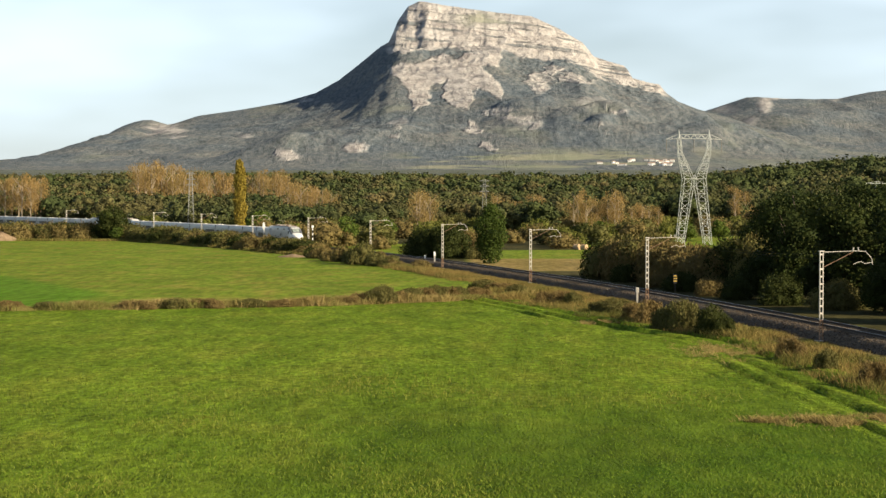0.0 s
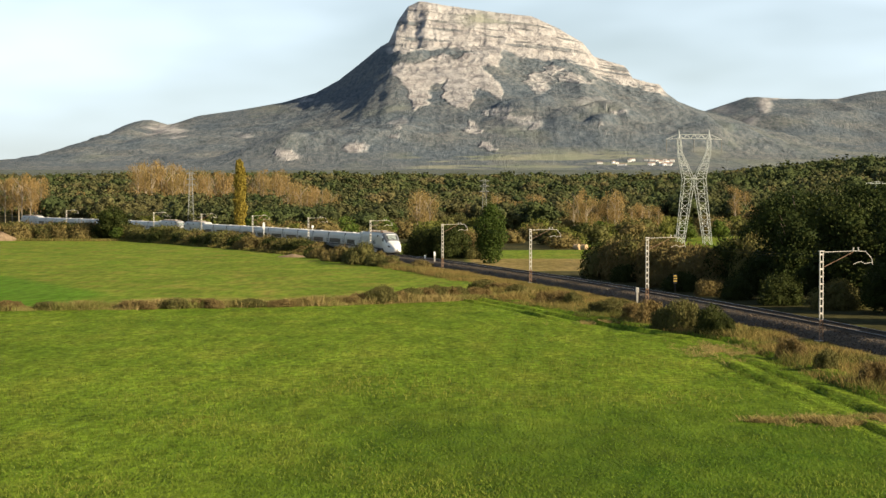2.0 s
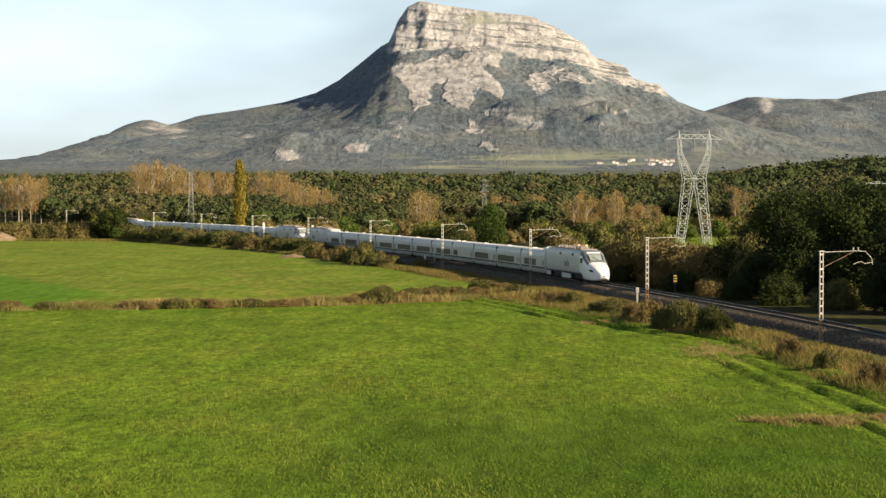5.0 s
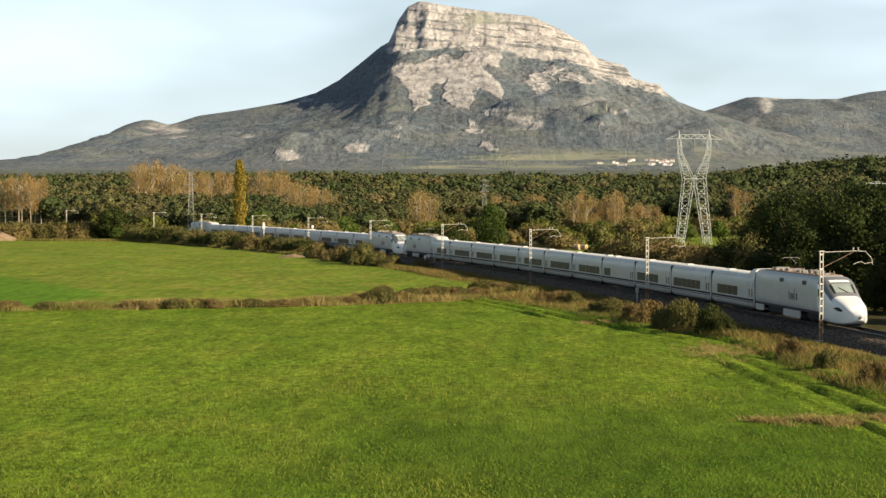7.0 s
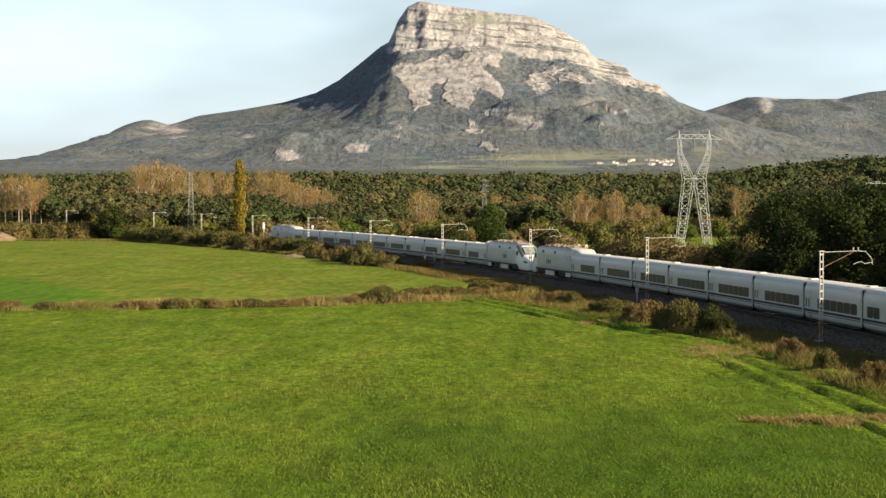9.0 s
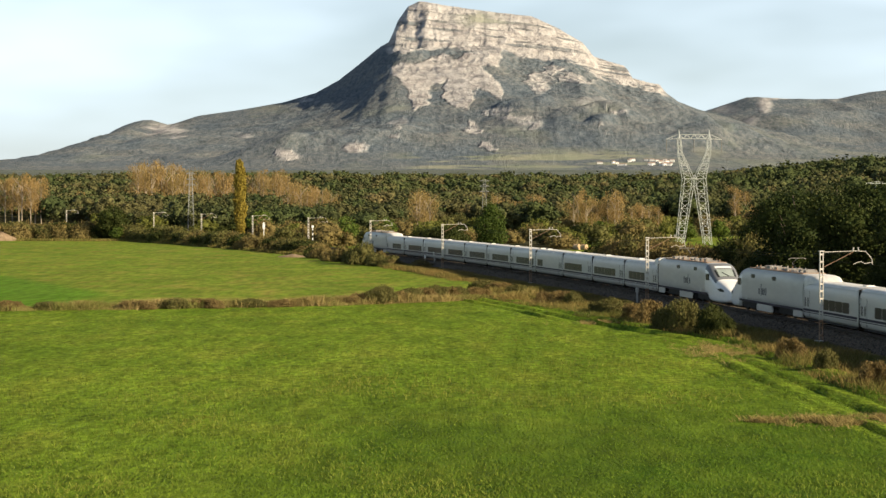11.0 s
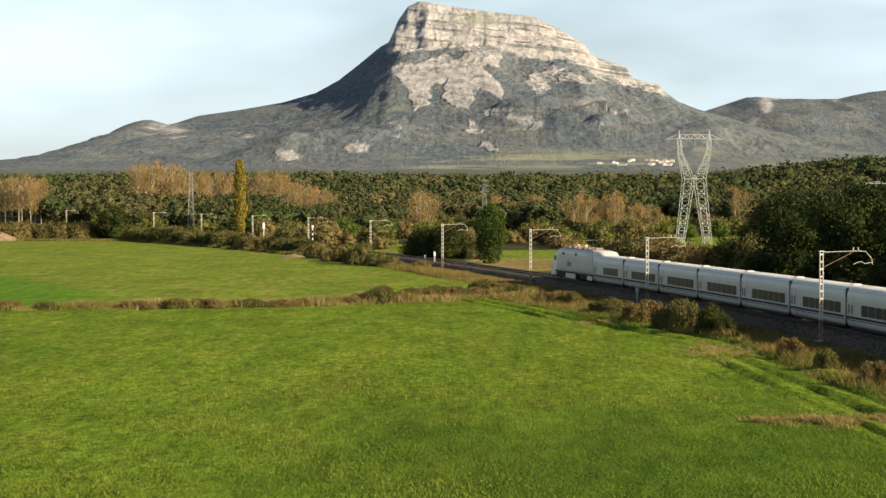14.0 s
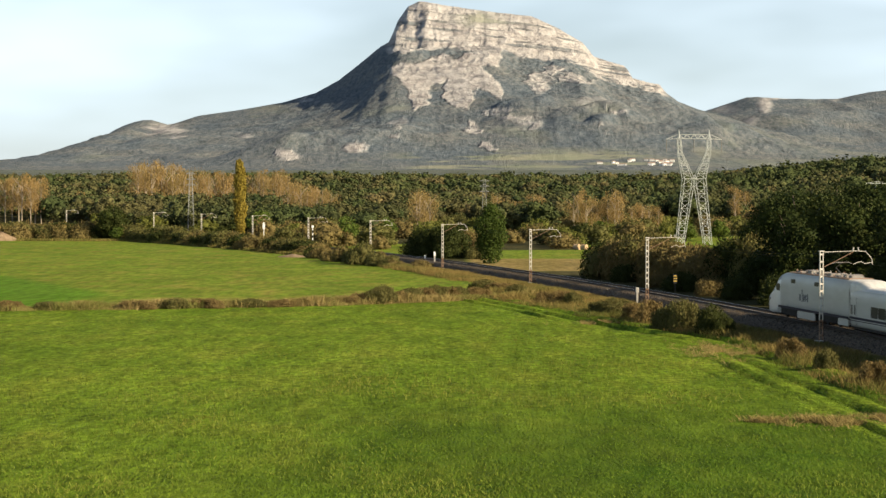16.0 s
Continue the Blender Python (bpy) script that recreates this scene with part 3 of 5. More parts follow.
def build_mountain():
    xs = stretch_axis(-200, 490, 2.4, -1900, 1700, 1.035)
    ys = np.concatenate([np.arange(2440, 3500, 11.0), np.arange(3500, 3830, 4.5), np.arange(3830, 4010, 2.0), np.arange(4010, 4060, 8), np.arange(4060, 4800, 60.0)])
    gx, gy = np.meshgrid(xs, ys)
    z = table_mountain_z(gx, gy)
    edge = smoothstep(2440, 2560, gy)
    z = z * edge + (ground_z(gx, gy) - 3) * (1 - edge)
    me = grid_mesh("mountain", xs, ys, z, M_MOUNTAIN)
    bear, rise = (gx / gy), (z - EYE_Z) / gy
    wb, wr = 0.0034 * fbm(gx / 30, z / 30 + gy / 90, 41, 5), 0.0034 * fbm(gx / 26, z / 26 + gy / 80, 42, 5)
    rock = np.zeros_like(z)
    for b, r, w, h, k in BARE:
        d = ((bear + 2 * wb - b) / w) ** 2 + ((rise + 1.2 * wr - r) / h) ** 2
        rock = np.maximum(rock, k * (1 - smoothstep(0.45, 1.35, d)))
    rock = rock * np.clip(0.9 + 1.1 * fbm(gx / 11, z / 9 + gy / 40, 43, 4), 0, 1.3)
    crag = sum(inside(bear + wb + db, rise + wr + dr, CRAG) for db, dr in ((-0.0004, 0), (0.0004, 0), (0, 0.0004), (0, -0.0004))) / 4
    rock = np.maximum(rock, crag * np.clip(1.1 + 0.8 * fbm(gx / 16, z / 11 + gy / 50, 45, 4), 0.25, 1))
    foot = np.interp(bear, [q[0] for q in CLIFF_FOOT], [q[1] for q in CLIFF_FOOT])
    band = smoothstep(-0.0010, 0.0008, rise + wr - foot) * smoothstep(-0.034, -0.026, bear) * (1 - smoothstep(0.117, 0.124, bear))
    turf = np.exp(-((bear - 0.019) / 0.016) ** 2 - ((rise + wr - 0.0972) / 0.0040) ** 2)      # grass slope above the beds
    ledge = fbm(gx / 90, z / 5.5 + gx / 60, 46, 4)                                                # grassy ledges between the beds
    rock = np.maximum(rock, band * np.clip(1.05 - 0.75 * turf - 0.9 * smoothstep(0.15, 0.5, ledge), 0.15, 1))
    rock = np.clip(rock, 0, 1)
    fields = fbm(gx / 130, rise * 700, 51, 4)
    past = smoothstep(-0.16, 0.10, fields) * (1 - smoothstep(0.023, 0.028, rise + 0.003 * fbm(gx / 200, gy / 200, 52, 3))) * smoothstep(-0.04, 0.0, bear) * (1 - 0.75 * smoothstep(0.095, 0.125, bear))
    past = np.maximum(past, 0.45 * smoothstep(0.15, 0.55, fbm(gx / 120, z / 40, 53, 4)) * (1 - smoothstep(0.045, 0.06, rise)))
    past = np.maximum(past, 0.75 * turf)
    for key, val in (("rock", rock), ("pasture", past)):
        me.attributes.new(key, "FLOAT", "POINT").data.foreach_set("value", val.ravel().astype(np.float32))
    tagged(new("mountain", me), "pale limestone table mountain above dark wooded slopes", "mountain", kind="structure")


def build_far_range():
    """Darker wooded mountains that close the valley to the east."""
    xs = stretch_axis(480, 1500, 12.0, 200, 2600, 1.12)
    ys = np.arange(2900, 4800, 28.0)
    gx, gy = np.meshgrid(xs, ys)
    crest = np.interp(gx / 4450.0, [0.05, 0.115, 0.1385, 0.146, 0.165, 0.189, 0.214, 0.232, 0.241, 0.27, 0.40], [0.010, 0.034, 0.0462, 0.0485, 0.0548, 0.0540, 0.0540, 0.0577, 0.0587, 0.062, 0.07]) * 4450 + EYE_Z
    v = np.clip((gy + 120 * fbm(gx / 300, gy / 300, 61, 3) - 3150) / 1300.0, 0, 1)
    z = 45 + (crest - 45) * (0.4 * v + 0.6 * smoothstep(0, 1, v))
    z = z + smoothstep(0, 0.3, v) * (1 - smoothstep(0.85, 1.0, v)) * (26 * fbm(gx / 230, gy / 420, 62, 5, True) - 9)
    z = z * smoothstep(2900, 3100, gy) + 20 * (1 - smoothstep(2900, 3100, gy))
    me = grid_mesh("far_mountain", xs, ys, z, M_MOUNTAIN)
    bear, rise = gx / gy, (z - EYE_Z) / gy
    warp = 0.003 * fbm(gx / 50, z / 50, 63, 4)
    rock = np.zeros_like(z)
    for b, r, w, h, k in ((0.1745, 0.0505, 0.0035, 0.005, 0.8), (0.181, 0.0545, 0.007, 0.0012, 0.7), (0.166, 0.041, 0.003, 0.002, 0.5), (0.2125, 0.0545, 0.003, 0.0016, 0.7), (0.153, 0.047, 0.006, 0.003, 0.35)):
        rock = np.maximum(rock, k * (1 - smoothstep(0.5, 1.4, ((bear + warp - b) / w) ** 2 + ((rise + warp - r) / h) ** 2)))
    for key, val in (("rock", rock), ("pasture", 0.3 * smoothstep(0.2, 0.6, fbm(gx / 150, gy / 150, 64, 4)))):
        me.attributes.new(key, "FLOAT", "POINT").data.foreach_set("value", val.ravel().astype(np.float32))
    tagged(new("mountain", me), "dark wooded mountain range with bare gullies", "mountain", kind="structure")


build_mountain()
build_far_range()


# ---------------------------------------------------------------- railway
def sweep(name, profile, s0, s1, step, mat, smooth=False, jitter=0.0):
    """A strip along the line; profile: (offset, height) from the field side over."""
    ss = np.arange(s0, s1 + 0.1, step)
    rng = np.random.RandomState(7)
    rows = []
    for off, z in profile:
        x, y = on_line(ss, off)
        rows.append(np.stack([x, y, np.full(len(ss), z + RAIL_Z) + jitter * rng.randn(len(ss))], 1))
    v = np.stack(rows, 1).reshape(-1, 3)
    k = len(profile)
    i = (np.arange(len(ss) - 1)[:, None] * k + np.arange(k - 1)[None]).ravel()
    return quick_mesh(name, v, np.stack([i, i + 1, i + 1 + k, i + k], 1), mat, smooth=smooth)


def build_track():
    bank = sweep("embankment", [(12.5, -1.6), (10, -1.24), (7, -1.12), (5, -1.0), (3.4, -0.92), (0, -0.9), (-3.4, -0.9), (-6, -1.05), (-9, -1.6)], -300, 900, 3, M_EARTH, True, 0.03)
    tagged(new("embankment", bank), "low dry grassy railway embankment", "embankment", kind="structure")
    bed = sweep("ballast_bed", [(3.5, -1.05), (2.9, -0.72), (2.35, -0.33), (1.9, -0.24), (0.6, -0.22), (-0.6, -0.22), (-1.9, -0.24), (-2.35, -0.33), (-3.5, -1.05)], -300, 900, 0.7, M_BALLAST, False, 0.035)
    tagged(new("ballast_bed", bed), "grey-brown crushed stone ballast under the track", "ballast", kind="structure")
    # loose stones over the bed and its shoulders
    rng = np.random.RandomState(8)
    n = 15000
    s, off = rng.uniform(-48, 150, n), rng.uniform(-3.3, 3.45, n)
    x, y = on_line(s, off)
    z = np.interp(np.abs(off), [0, 0.6, 1.9, 2.35, 2.9, 3.5], [-0.22, -0.22, -0.24, -0.33, -0.72, -1.05])
    r = rng.uniform(0.035, 0.085, n)[:, None, None]
    oct_ = np.array([(1, 0, 0), (0, 1, 0), (-1, 0, 0), (0, -1, 0), (0, 0, 1), (0, 0, -0.6)], float)
    v = oct_[None] * r * rng.uniform(0.6, 1.35, (n, 6, 1)) + np.stack([x, y, z + 0.02 + RAIL_Z], 1)[:, None]
    f = np.array([(0, 1, 4), (1, 2, 4), (2, 3, 4), (3, 0, 4), (1, 0, 5), (2, 1, 5), (3, 2, 5), (0, 3, 5)])
    f = (f[None] + 6 * np.arange(n)[:, None, None]).reshape(-1, 3)
    tagged(new("ballast_stones", quick_mesh("ballast_stones", v.reshape(-1, 3), f, M_BALLAST)), "loose grey-brown ballast stones", "stones", kind="stuff")
    track = thing("railway_track", "single railway track of rusty rails on concrete sleepers", "track", kind="structure")
    for side in (-0.87, 0.87):
        rail = part("rail", sweep("rail", [(side + 0.075, -0.17), (side + 0.07, -0.15), (side + 0.015, -0.12), (side + 0.015, -0.04), (side + 0.036, -0.035), (side + 0.036, -0.006),
                                            (side - 0.036, -0.006), (side - 0.036, -0.035), (side - 0.015, -0.04), (side - 0.015, -0.12), (side - 0.07, -0.15), (side - 0.075, -0.17)], -300, 900, 4, M_RUST), None, track)
        part("rail_head", sweep("rail_head", [(side + 0.03, -0.004), (side + 0.026, 0.0), (side - 0.026, 0.0), (side - 0.03, -0.004)], -300, 900, 4, M_RAILTOP), None, rail, "bright worn running surface")
    me = Mesh().loft([[(-1.3, -0.15, -0.38), (-1.3, 0.15, -0.38), (-1.3, 0.11, -0.175), (-1.3, -0.11, -0.175)],
                      [(-0.5, -0.15, -0.38), (-0.5, 0.15, -0.38), (-0.5, 0.10, -0.185), (-0.5, -0.10, -0.185)],
                      [(0.5, -0.15, -0.38), (0.5, 0.15, -0.38), (0.5, 0.10, -0.185), (0.5, -0.10, -0.185)],
                      [(1.3, -0.15, -0.38), (1.3, 0.15, -0.38), (1.3, 0.11, -0.175), (1.3, -0.11, -0.175)]]).data("sleeper", M_SLEEPER)
    for i in range(300):
        s = -30 + i * 0.6
        x, y = on_line(s)
        ob = part("sleeper", me, None, track)
        ob.matrix_basis = Matrix.Translation((x, y, RAIL_Z)) @ Matrix.Rotation(heading(s) + math.pi / 2, 4, "Z")


build_track()


def ladder_mast(height, foot, width=0.25, depth=0.16):
    """A latticed mast: two channel legs with battens, standing at its own origin."""
    mast = thing("catenary_mast", "white-grey latticed steel catenary mast with cantilever arm", "catenary mast", "masts beside the railway")
    zc = foot + 1.7
    part("foundation", Mesh().box(-0.4, 0.4, -0.4, 0.4, foot - 0.5, foot + 0.12, 0.06), M_CONCRETE, mast, "concrete foundation block")
    for sx in (-1, 1):
        y = sx * width / 2
        part("leg", Mesh().box(-depth / 2, depth / 2, y - 0.032, y + 0.032, zc, height, 0.012), M_MAST, mast)
        part("leg", Mesh().box(-depth / 2, depth / 2, y - 0.032, y + 0.032, foot + 0.1, zc - 0.003, 0.012), M_RUSTY, mast, "rust-brown lower leg")
    n = 12
    for i in range(n):
        z = foot + 0.5 + (height - foot - 0.7) * i / (n - 1)
        part("batten", Mesh().box(-depth / 2 + 0.01, depth / 2 - 0.01, -width / 2 + 0.034, width / 2 - 0.034, z - 0.07, z + 0.07), M_MAST if z > zc else M_RUSTY, mast)
    part("cap", Mesh().box(-depth / 2 - 0.03, depth / 2 + 0.03, -width / 2 - 0.08, width / 2 + 0.08, height + 0.003, height + 0.09, 0.02), M_MAST, mast)
    # cantilever towards the track (local -y)
    arm = part("cantilever_arm", Mesh().tube([(0, -0.24, height - 0.02), (0, -1.6, height + 0.02), (0, -2.75, height + 0.06), (0, -3.55, height + 0.02), (0, -4.05, height - 0.55), (0, -4.12, height - 1.0)], 0.030), M_MAST, mast)
    part("brace", Mesh().tube([(0, -0.24, height - 1.15), (0, -2.55, height - 0.02)], 0.028), M_RUSTY, mast, "rusty diagonal brace")
    for y0, y1 in ((-2.52, -2.58), (-2.98, -2.92)):
        part("insulator", Mesh().tube([(0, y0, height + 0.06), (0, y1, height + 0.34)], 0.07, 8), M_CONCRETE, arm)
    part("steady_arm", Mesh().tube([(0, -2.55, height - 0.98), (0, -2.9, height - 0.82), (0, -3.2, height - 0.75), (0, -3.45, height - 0.92), (0, -4.12, height - 0.82)], 0.026), M_MAST, arm)
    return mast


def build_masts():
    first = ladder_mast(6.0, -0.95)
    base = first
    for i in range(11):
        s = -0.5 + 50.05 * i
        x, y = on_line(s, 3.28)
        # local -y looks across the track
        m = Matrix.Translation((x, y, RAIL_Z)) @ Matrix.Rotation(heading(s), 4, "Z")
        if i == 0:
            first.matrix_basis = m
        else:
            copy_thing(base, m)


build_masts()


def build_wires():
    """The contact wire and, sagging above it, its carrier."""
    wires = thing("overhead_wire", "thin copper overhead contact line along the railway", "overhead wire")
    ss = np.arange(-100.5, 700, 6.25)
    low, high = [], []
    for s in ss:
        x, y = on_line(s)
        k = ((s + 0.5) % 50.05) / 50.05
        low.append((x, y, 5.06 + RAIL_Z))
        high.append((x, y, 6.0 + RAIL_Z - 3.0 * k * (1 - k)))
    part("contact_wire", Mesh().tube(low, 0.008, 4), M_UNDER, wires)
    part("carrier_wire", Mesh().tube(high, 0.008, 4), M_UNDER, wires)


build_wires()


# ---------------------------------------------------------------- train
def ring(x, w, z0, z1, e=0.42, n=28, tuck=0.0, roof=None):
    """Cross-section of a coach body at x: half width w, from z0 to z1, corners by the exponent e."""
    pts = []
    zc, h = (z0 + z1) / 2, (z1 - z0) / 2
    for i in range(n):
        a = 2 * math.pi * (i + 0.5) / n
        c, s = math.cos(a), math.sin(a)
        ee = e if s > 0 else 0.22
        y = w * math.copysign(abs(c) ** ee, c)
        z = zc + h * math.copysign(abs(s) ** (0.55 if s > 0 else 0.3), s)
        if s < 0:
            y *= 1 - tuck * abs(s) ** 3
        pts.append((x, y, z))
    return pts


def side_panel(x0, x1, z0, z1, y, d=0.02):
    """A thin plate on one side of a body, chamfered at its corners."""
    c = min(0.09, (x1 - x0) * 0.25, (z1 - z0) * 0.25)
    o = [(x0 + c, z0), (x1 - c, z0), (x1, z0 + c), (x1, z1 - c), (x1 - c, z1), (x0 + c, z1), (x0, z1 - c), (x0, z0 + c)]
    k = 1 if y > 0 else -1
    pts = [(px, y - k * 0.06, pz) for px, pz in o] + [(px, y + k * d, pz) for px, pz in o]
    n = 8
    return Mesh().add(pts, [tuple(range(n, 2 * n))] + [(i, (i + 1) % n, n + (i + 1) % n, n + i) for i in range(n)])


COACH, END_COACH, POWER = 13.14, 12.65, 21.38
BODY_TOP, HALF = 3.36, 1.47


def wheelset(parent, x):
    ws = part("wheelset", Mesh().tube([(x, -0.9, 0.42), (x, 0.9, 0.42)], 0.08, 8), M_UNDER, parent)
    for y in (-0.83, 0.83):
        part("wheel", Mesh().tube([(x, y - 0.06, 0.42), (x, y + 0.06, 0.42)], 0.42, 18), M_UNDER, ws)
    return ws


def coach(length, groups, end_rise=0, label="silver-white passenger coach with tinted windows and a mauve stripe"):
    """A low coach, x forward. groups: window stretches (x0, x1, panes); end_rise: +1 or -1 where its roof rises to a power car."""
    car = thing("train_coach", label, "train coach", "coaches of the train")
    h = length / 2 - 0.14
    rings = []
    xs = [-h, -h + 0.12] + list(np.linspace(-h + 0.6, h - 0.6, 9)) + [h - 0.12, h]
    for x in xs:
        k = 0.96 if abs(x) > h - 0.05 else 1.0
        rings.append(ring(x, HALF * k, 0.28, BODY_TOP - (0.03 if k < 1 else 0), 0.32, tuck=0.05))
    part("body", Mesh().loft(rings), M_BODY, car, smooth=True)
    # weathered roof skin over the crown, its colour lightened as if in sun
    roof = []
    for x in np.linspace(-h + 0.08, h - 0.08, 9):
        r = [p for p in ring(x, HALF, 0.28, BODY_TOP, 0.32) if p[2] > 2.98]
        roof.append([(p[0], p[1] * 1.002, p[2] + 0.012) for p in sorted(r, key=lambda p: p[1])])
    part("roof", Mesh().loft(roof, closed=False), M_ROOF, car, "dusty white roof, its colour lightened as sunlit", smooth=True)
    for x in (-h + 1.6,):
        part("roof_vent", Mesh().box(x - 0.35, x + 0.35, -0.35, 0.35, BODY_TOP - 0.04, BODY_TOP + 0.10, 0.06), M_ROOF, car)
    for y in (-HALF, HALF):
        part("stripe", side_panel(-h + 0.12, h - 0.12, 0.93, 1.12, y, 0.012), M_STRIPE, car, "mauve-grey waist stripe")
        part("stripe", side_panel(-h + 0.12, h - 0.12, 0.80, 0.86, y, 0.012), M_STRIPE, car, "thin mauve-grey line")
        for x0, x1, panes in groups:
            w = (x1 - x0) / panes
            for i in range(panes):
                part("window", side_panel(x0 + i * w + 0.05, x0 + (i + 1) * w - 0.05, 1.24, 2.08, y, 0.014), M_PANE, car)
        for x in (h - 1.25, h - 0.62):
            part("door_window", side_panel(x - 0.11, x + 0.11, 1.28, 2.02, y, 0.014), M_PANE, car)
        part("door_seam", side_panel(h - 1.62, h - 1.58, 0.5, 2.6, y, 0.006), M_EQUIP, car)
        part("door_seam", side_panel(h - 0.36, h - 0.32, 0.5, 2.6, y, 0.006), M_EQUIP, car)
    part("underframe", Mesh().box(-h + 1.0, h - 1.0, -1.2, 1.2, 0.16, 0.30, 0.1), M_UNDER, car, "dark underframe")
    # dark plates cover the pale body ends, so the gaps between coaches stay dark
    for k in (-1, 1):
        part("end_wall", Mesh().box(min(k * (h - 0.02), k * (h + 0.012)), max(k * (h - 0.02), k * (h + 0.012)), -1.40, 1.40, 0.34, 3.22), M_UNDER, car, "dark end wall")
    if end_rise:
        e = end_rise
        rr = []
        for d, top, w in ((0.0, 3.86, 1.40), (0.5, 3.86, 1.38), (1.4, 3.82, 1.3), (2.2, 3.62, 1.15), (2.9, 3.40, 0.95), (3.3, 3.28, 0.7)):
            rr.append(ring(e * (h - 0.02 - d), w, 2.5, top, 0.45))
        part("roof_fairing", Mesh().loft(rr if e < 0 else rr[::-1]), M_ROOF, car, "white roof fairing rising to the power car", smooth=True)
    for k in (-1, 1):
        x0, x1 = sorted((k * (h - 0.05), k * (h + 0.135)))
        part("gangway", Mesh().box(x0, x1, -1.12, 1.12, 0.45, 3.05, 0.03), M_UNDER, car, "dark rubber gangway")
    wheelset(car, h + 0.14)
    return car


def power_car():
    """A streamlined power car with a duck-bill nose towards +x; its rear end at -POWER / 2."""
    car = thing("train_power_car", "white duck-nosed high-speed power car with dark cab windows", "train power car", "power cars of the train")
    r, n = -POWER / 2 + 0.08, POWER / 2
    st = [(r, 1.42, 0.85, 3.78, 0.36), (r + 0.15, 1.47, 0.80, 3.86, 0.34), (r + 4, 1.47, 0.80, 3.88, 0.34), (n - 8.2, 1.47, 0.80, 3.88, 0.34), (n - 6.9, 1.47, 0.80, 3.88, 0.35), (n - 6.2, 1.47, 0.80, 3.86, 0.36),
          (n - 5.5, 1.47, 0.80, 3.80, 0.38), (n - 5.05, 1.465, 0.80, 3.70, 0.40), (n - 4.7, 1.455, 0.78, 3.56, 0.42), (n - 4.4, 1.445, 0.30, 3.40, 0.44), (n - 4.2, 1.435, 0.25, 3.28, 0.46),
          (n - 3.7, 1.40, 0.24, 2.94, 0.48), (n - 3.2, 1.36, 0.22, 2.62, 0.49), (n - 2.8, 1.32, 0.21, 2.40, 0.50), (n - 2.1, 1.22, 0.21, 2.17, 0.52), (n - 1.3, 1.06, 0.24, 1.92, 0.54),
          (n - 0.65, 0.84, 0.32, 1.62, 0.56), (n - 0.2, 0.56, 0.45, 1.32, 0.58), (n, 0.26, 0.64, 1.02, 0.66)]
    full = [ring(*s, n=36, tuck=0.04) for s in st]
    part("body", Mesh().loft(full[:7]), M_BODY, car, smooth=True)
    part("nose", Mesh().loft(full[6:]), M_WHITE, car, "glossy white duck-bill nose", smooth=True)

    def skin(i0, i1, lo, hi, grow):
        out = []
        for rg_ in full[i0:i1]:
            sub = rg_[lo:hi]
            out.append([(x + grow, y * (1 + grow), z + grow * 1.0) for x, y, z in sub])
        return Mesh().loft(out, closed=False)

    part("cab_surround", skin(6, 14, 2, 16, 0.012), M_MASK, car, "grey cab window surround", smooth=True)
    part("gasket", skin(10, 13, 6, 12, 0.022), M_PANE, car, "black windscreen gasket", smooth=True)
    part("windscreen", skin(10, 13, 7, 11, 0.035), M_SCREEN, car, "raked cab windscreen with the sky's reflection in its colour", smooth=True)
    part("headlight_visor", skin(8, 10, 7, 11, 0.03), M_WHITE, car, "white brow over the windscreen", smooth=True)
    part("nose_plate", skin(14, 15, 8, 10, 0.014), M_PLATE, car, "small yellow plate on the nose", smooth=True)
    part("wiper", Mesh().tube([(n - 3.15, 0.2, 2.68), (n - 3.7, -0.35, 3.02)], 0.03, 5), M_PANE, car)
    for k in (-1, 1):
        lamp = [(n - 2.4, k * 1.27, 1.50), (n - 1.7, k * 1.14, 1.58), (n - 1.2, k * 1.02, 1.42), (n - 1.15, k * 1.01, 1.24), (n - 1.8, k * 1.17, 1.28)]
        inner = [(x - 0.05, y * 0.9, z) for x, y, z in lamp]
        f = [(0, 1, 2, 3, 4)] + [(i, (i + 1) % 5, 5 + (i + 1) % 5, 5 + i) for i in range(5)]
        part("headlight", Mesh().add([(x + 0.03, y * 1.025, z) for x, y, z in lamp] + inner, f), M_PANE, car, "dark almond-shaped headlight")
        part("cab_side_window", side_panel(n - 5.3, n - 4.35, 2.25, 2.85, k * 1.455, 0.02), M_PANE, car)
        part("cab_door", side_panel(n - 7.2, n - 6.4, 1.06, 2.95, k * 1.466, 0.010), M_BODY, car)
        for x in (n - 8.6, n - 14.2):
            part("air_intake", side_panel(x - 0.5, x + 0.5, 3.02, 3.36, k * 1.445, 0.014), M_PANE, car, "dark louvred air intake")
        part("stripe", side_panel(r + 0.2, n - 4.9, 0.84, 1.02, k * 1.468, 0.012), M_STRIPE, car)
        for j, (w, zz) in enumerate(((0.22, 0.5), (0.3, 0.42), (0.3, 0.42), (0.14, 0.75), (0.3, 0.42))):
            x = n - 12.3 + j * 0.44
            part("logo_bar", side_panel(x, x + w * 1.15, 1.75 - zz * 0.25, 1.75 + zz * 1.15, k * 1.469, 0.008), M_LOGO, car)
        part("skirt", side_panel(n - 13.8, n - 9.6, 0.22, 0.80, k * 1.40, 0.03), M_BODY, car)
        part("skirt", side_panel(r + 0.1, r + 2.3, 0.3, 0.82, k * 1.40, 0.03), M_BODY, car)
    part("roof_deck", Mesh().box(r + 1.2, n - 6.4, -1.05, 1.05, 3.78, 3.90, 0.1), M_DECK, car, "rust-dusted roof deck")
    rng = random.Random(3)
    x = r + 2.0
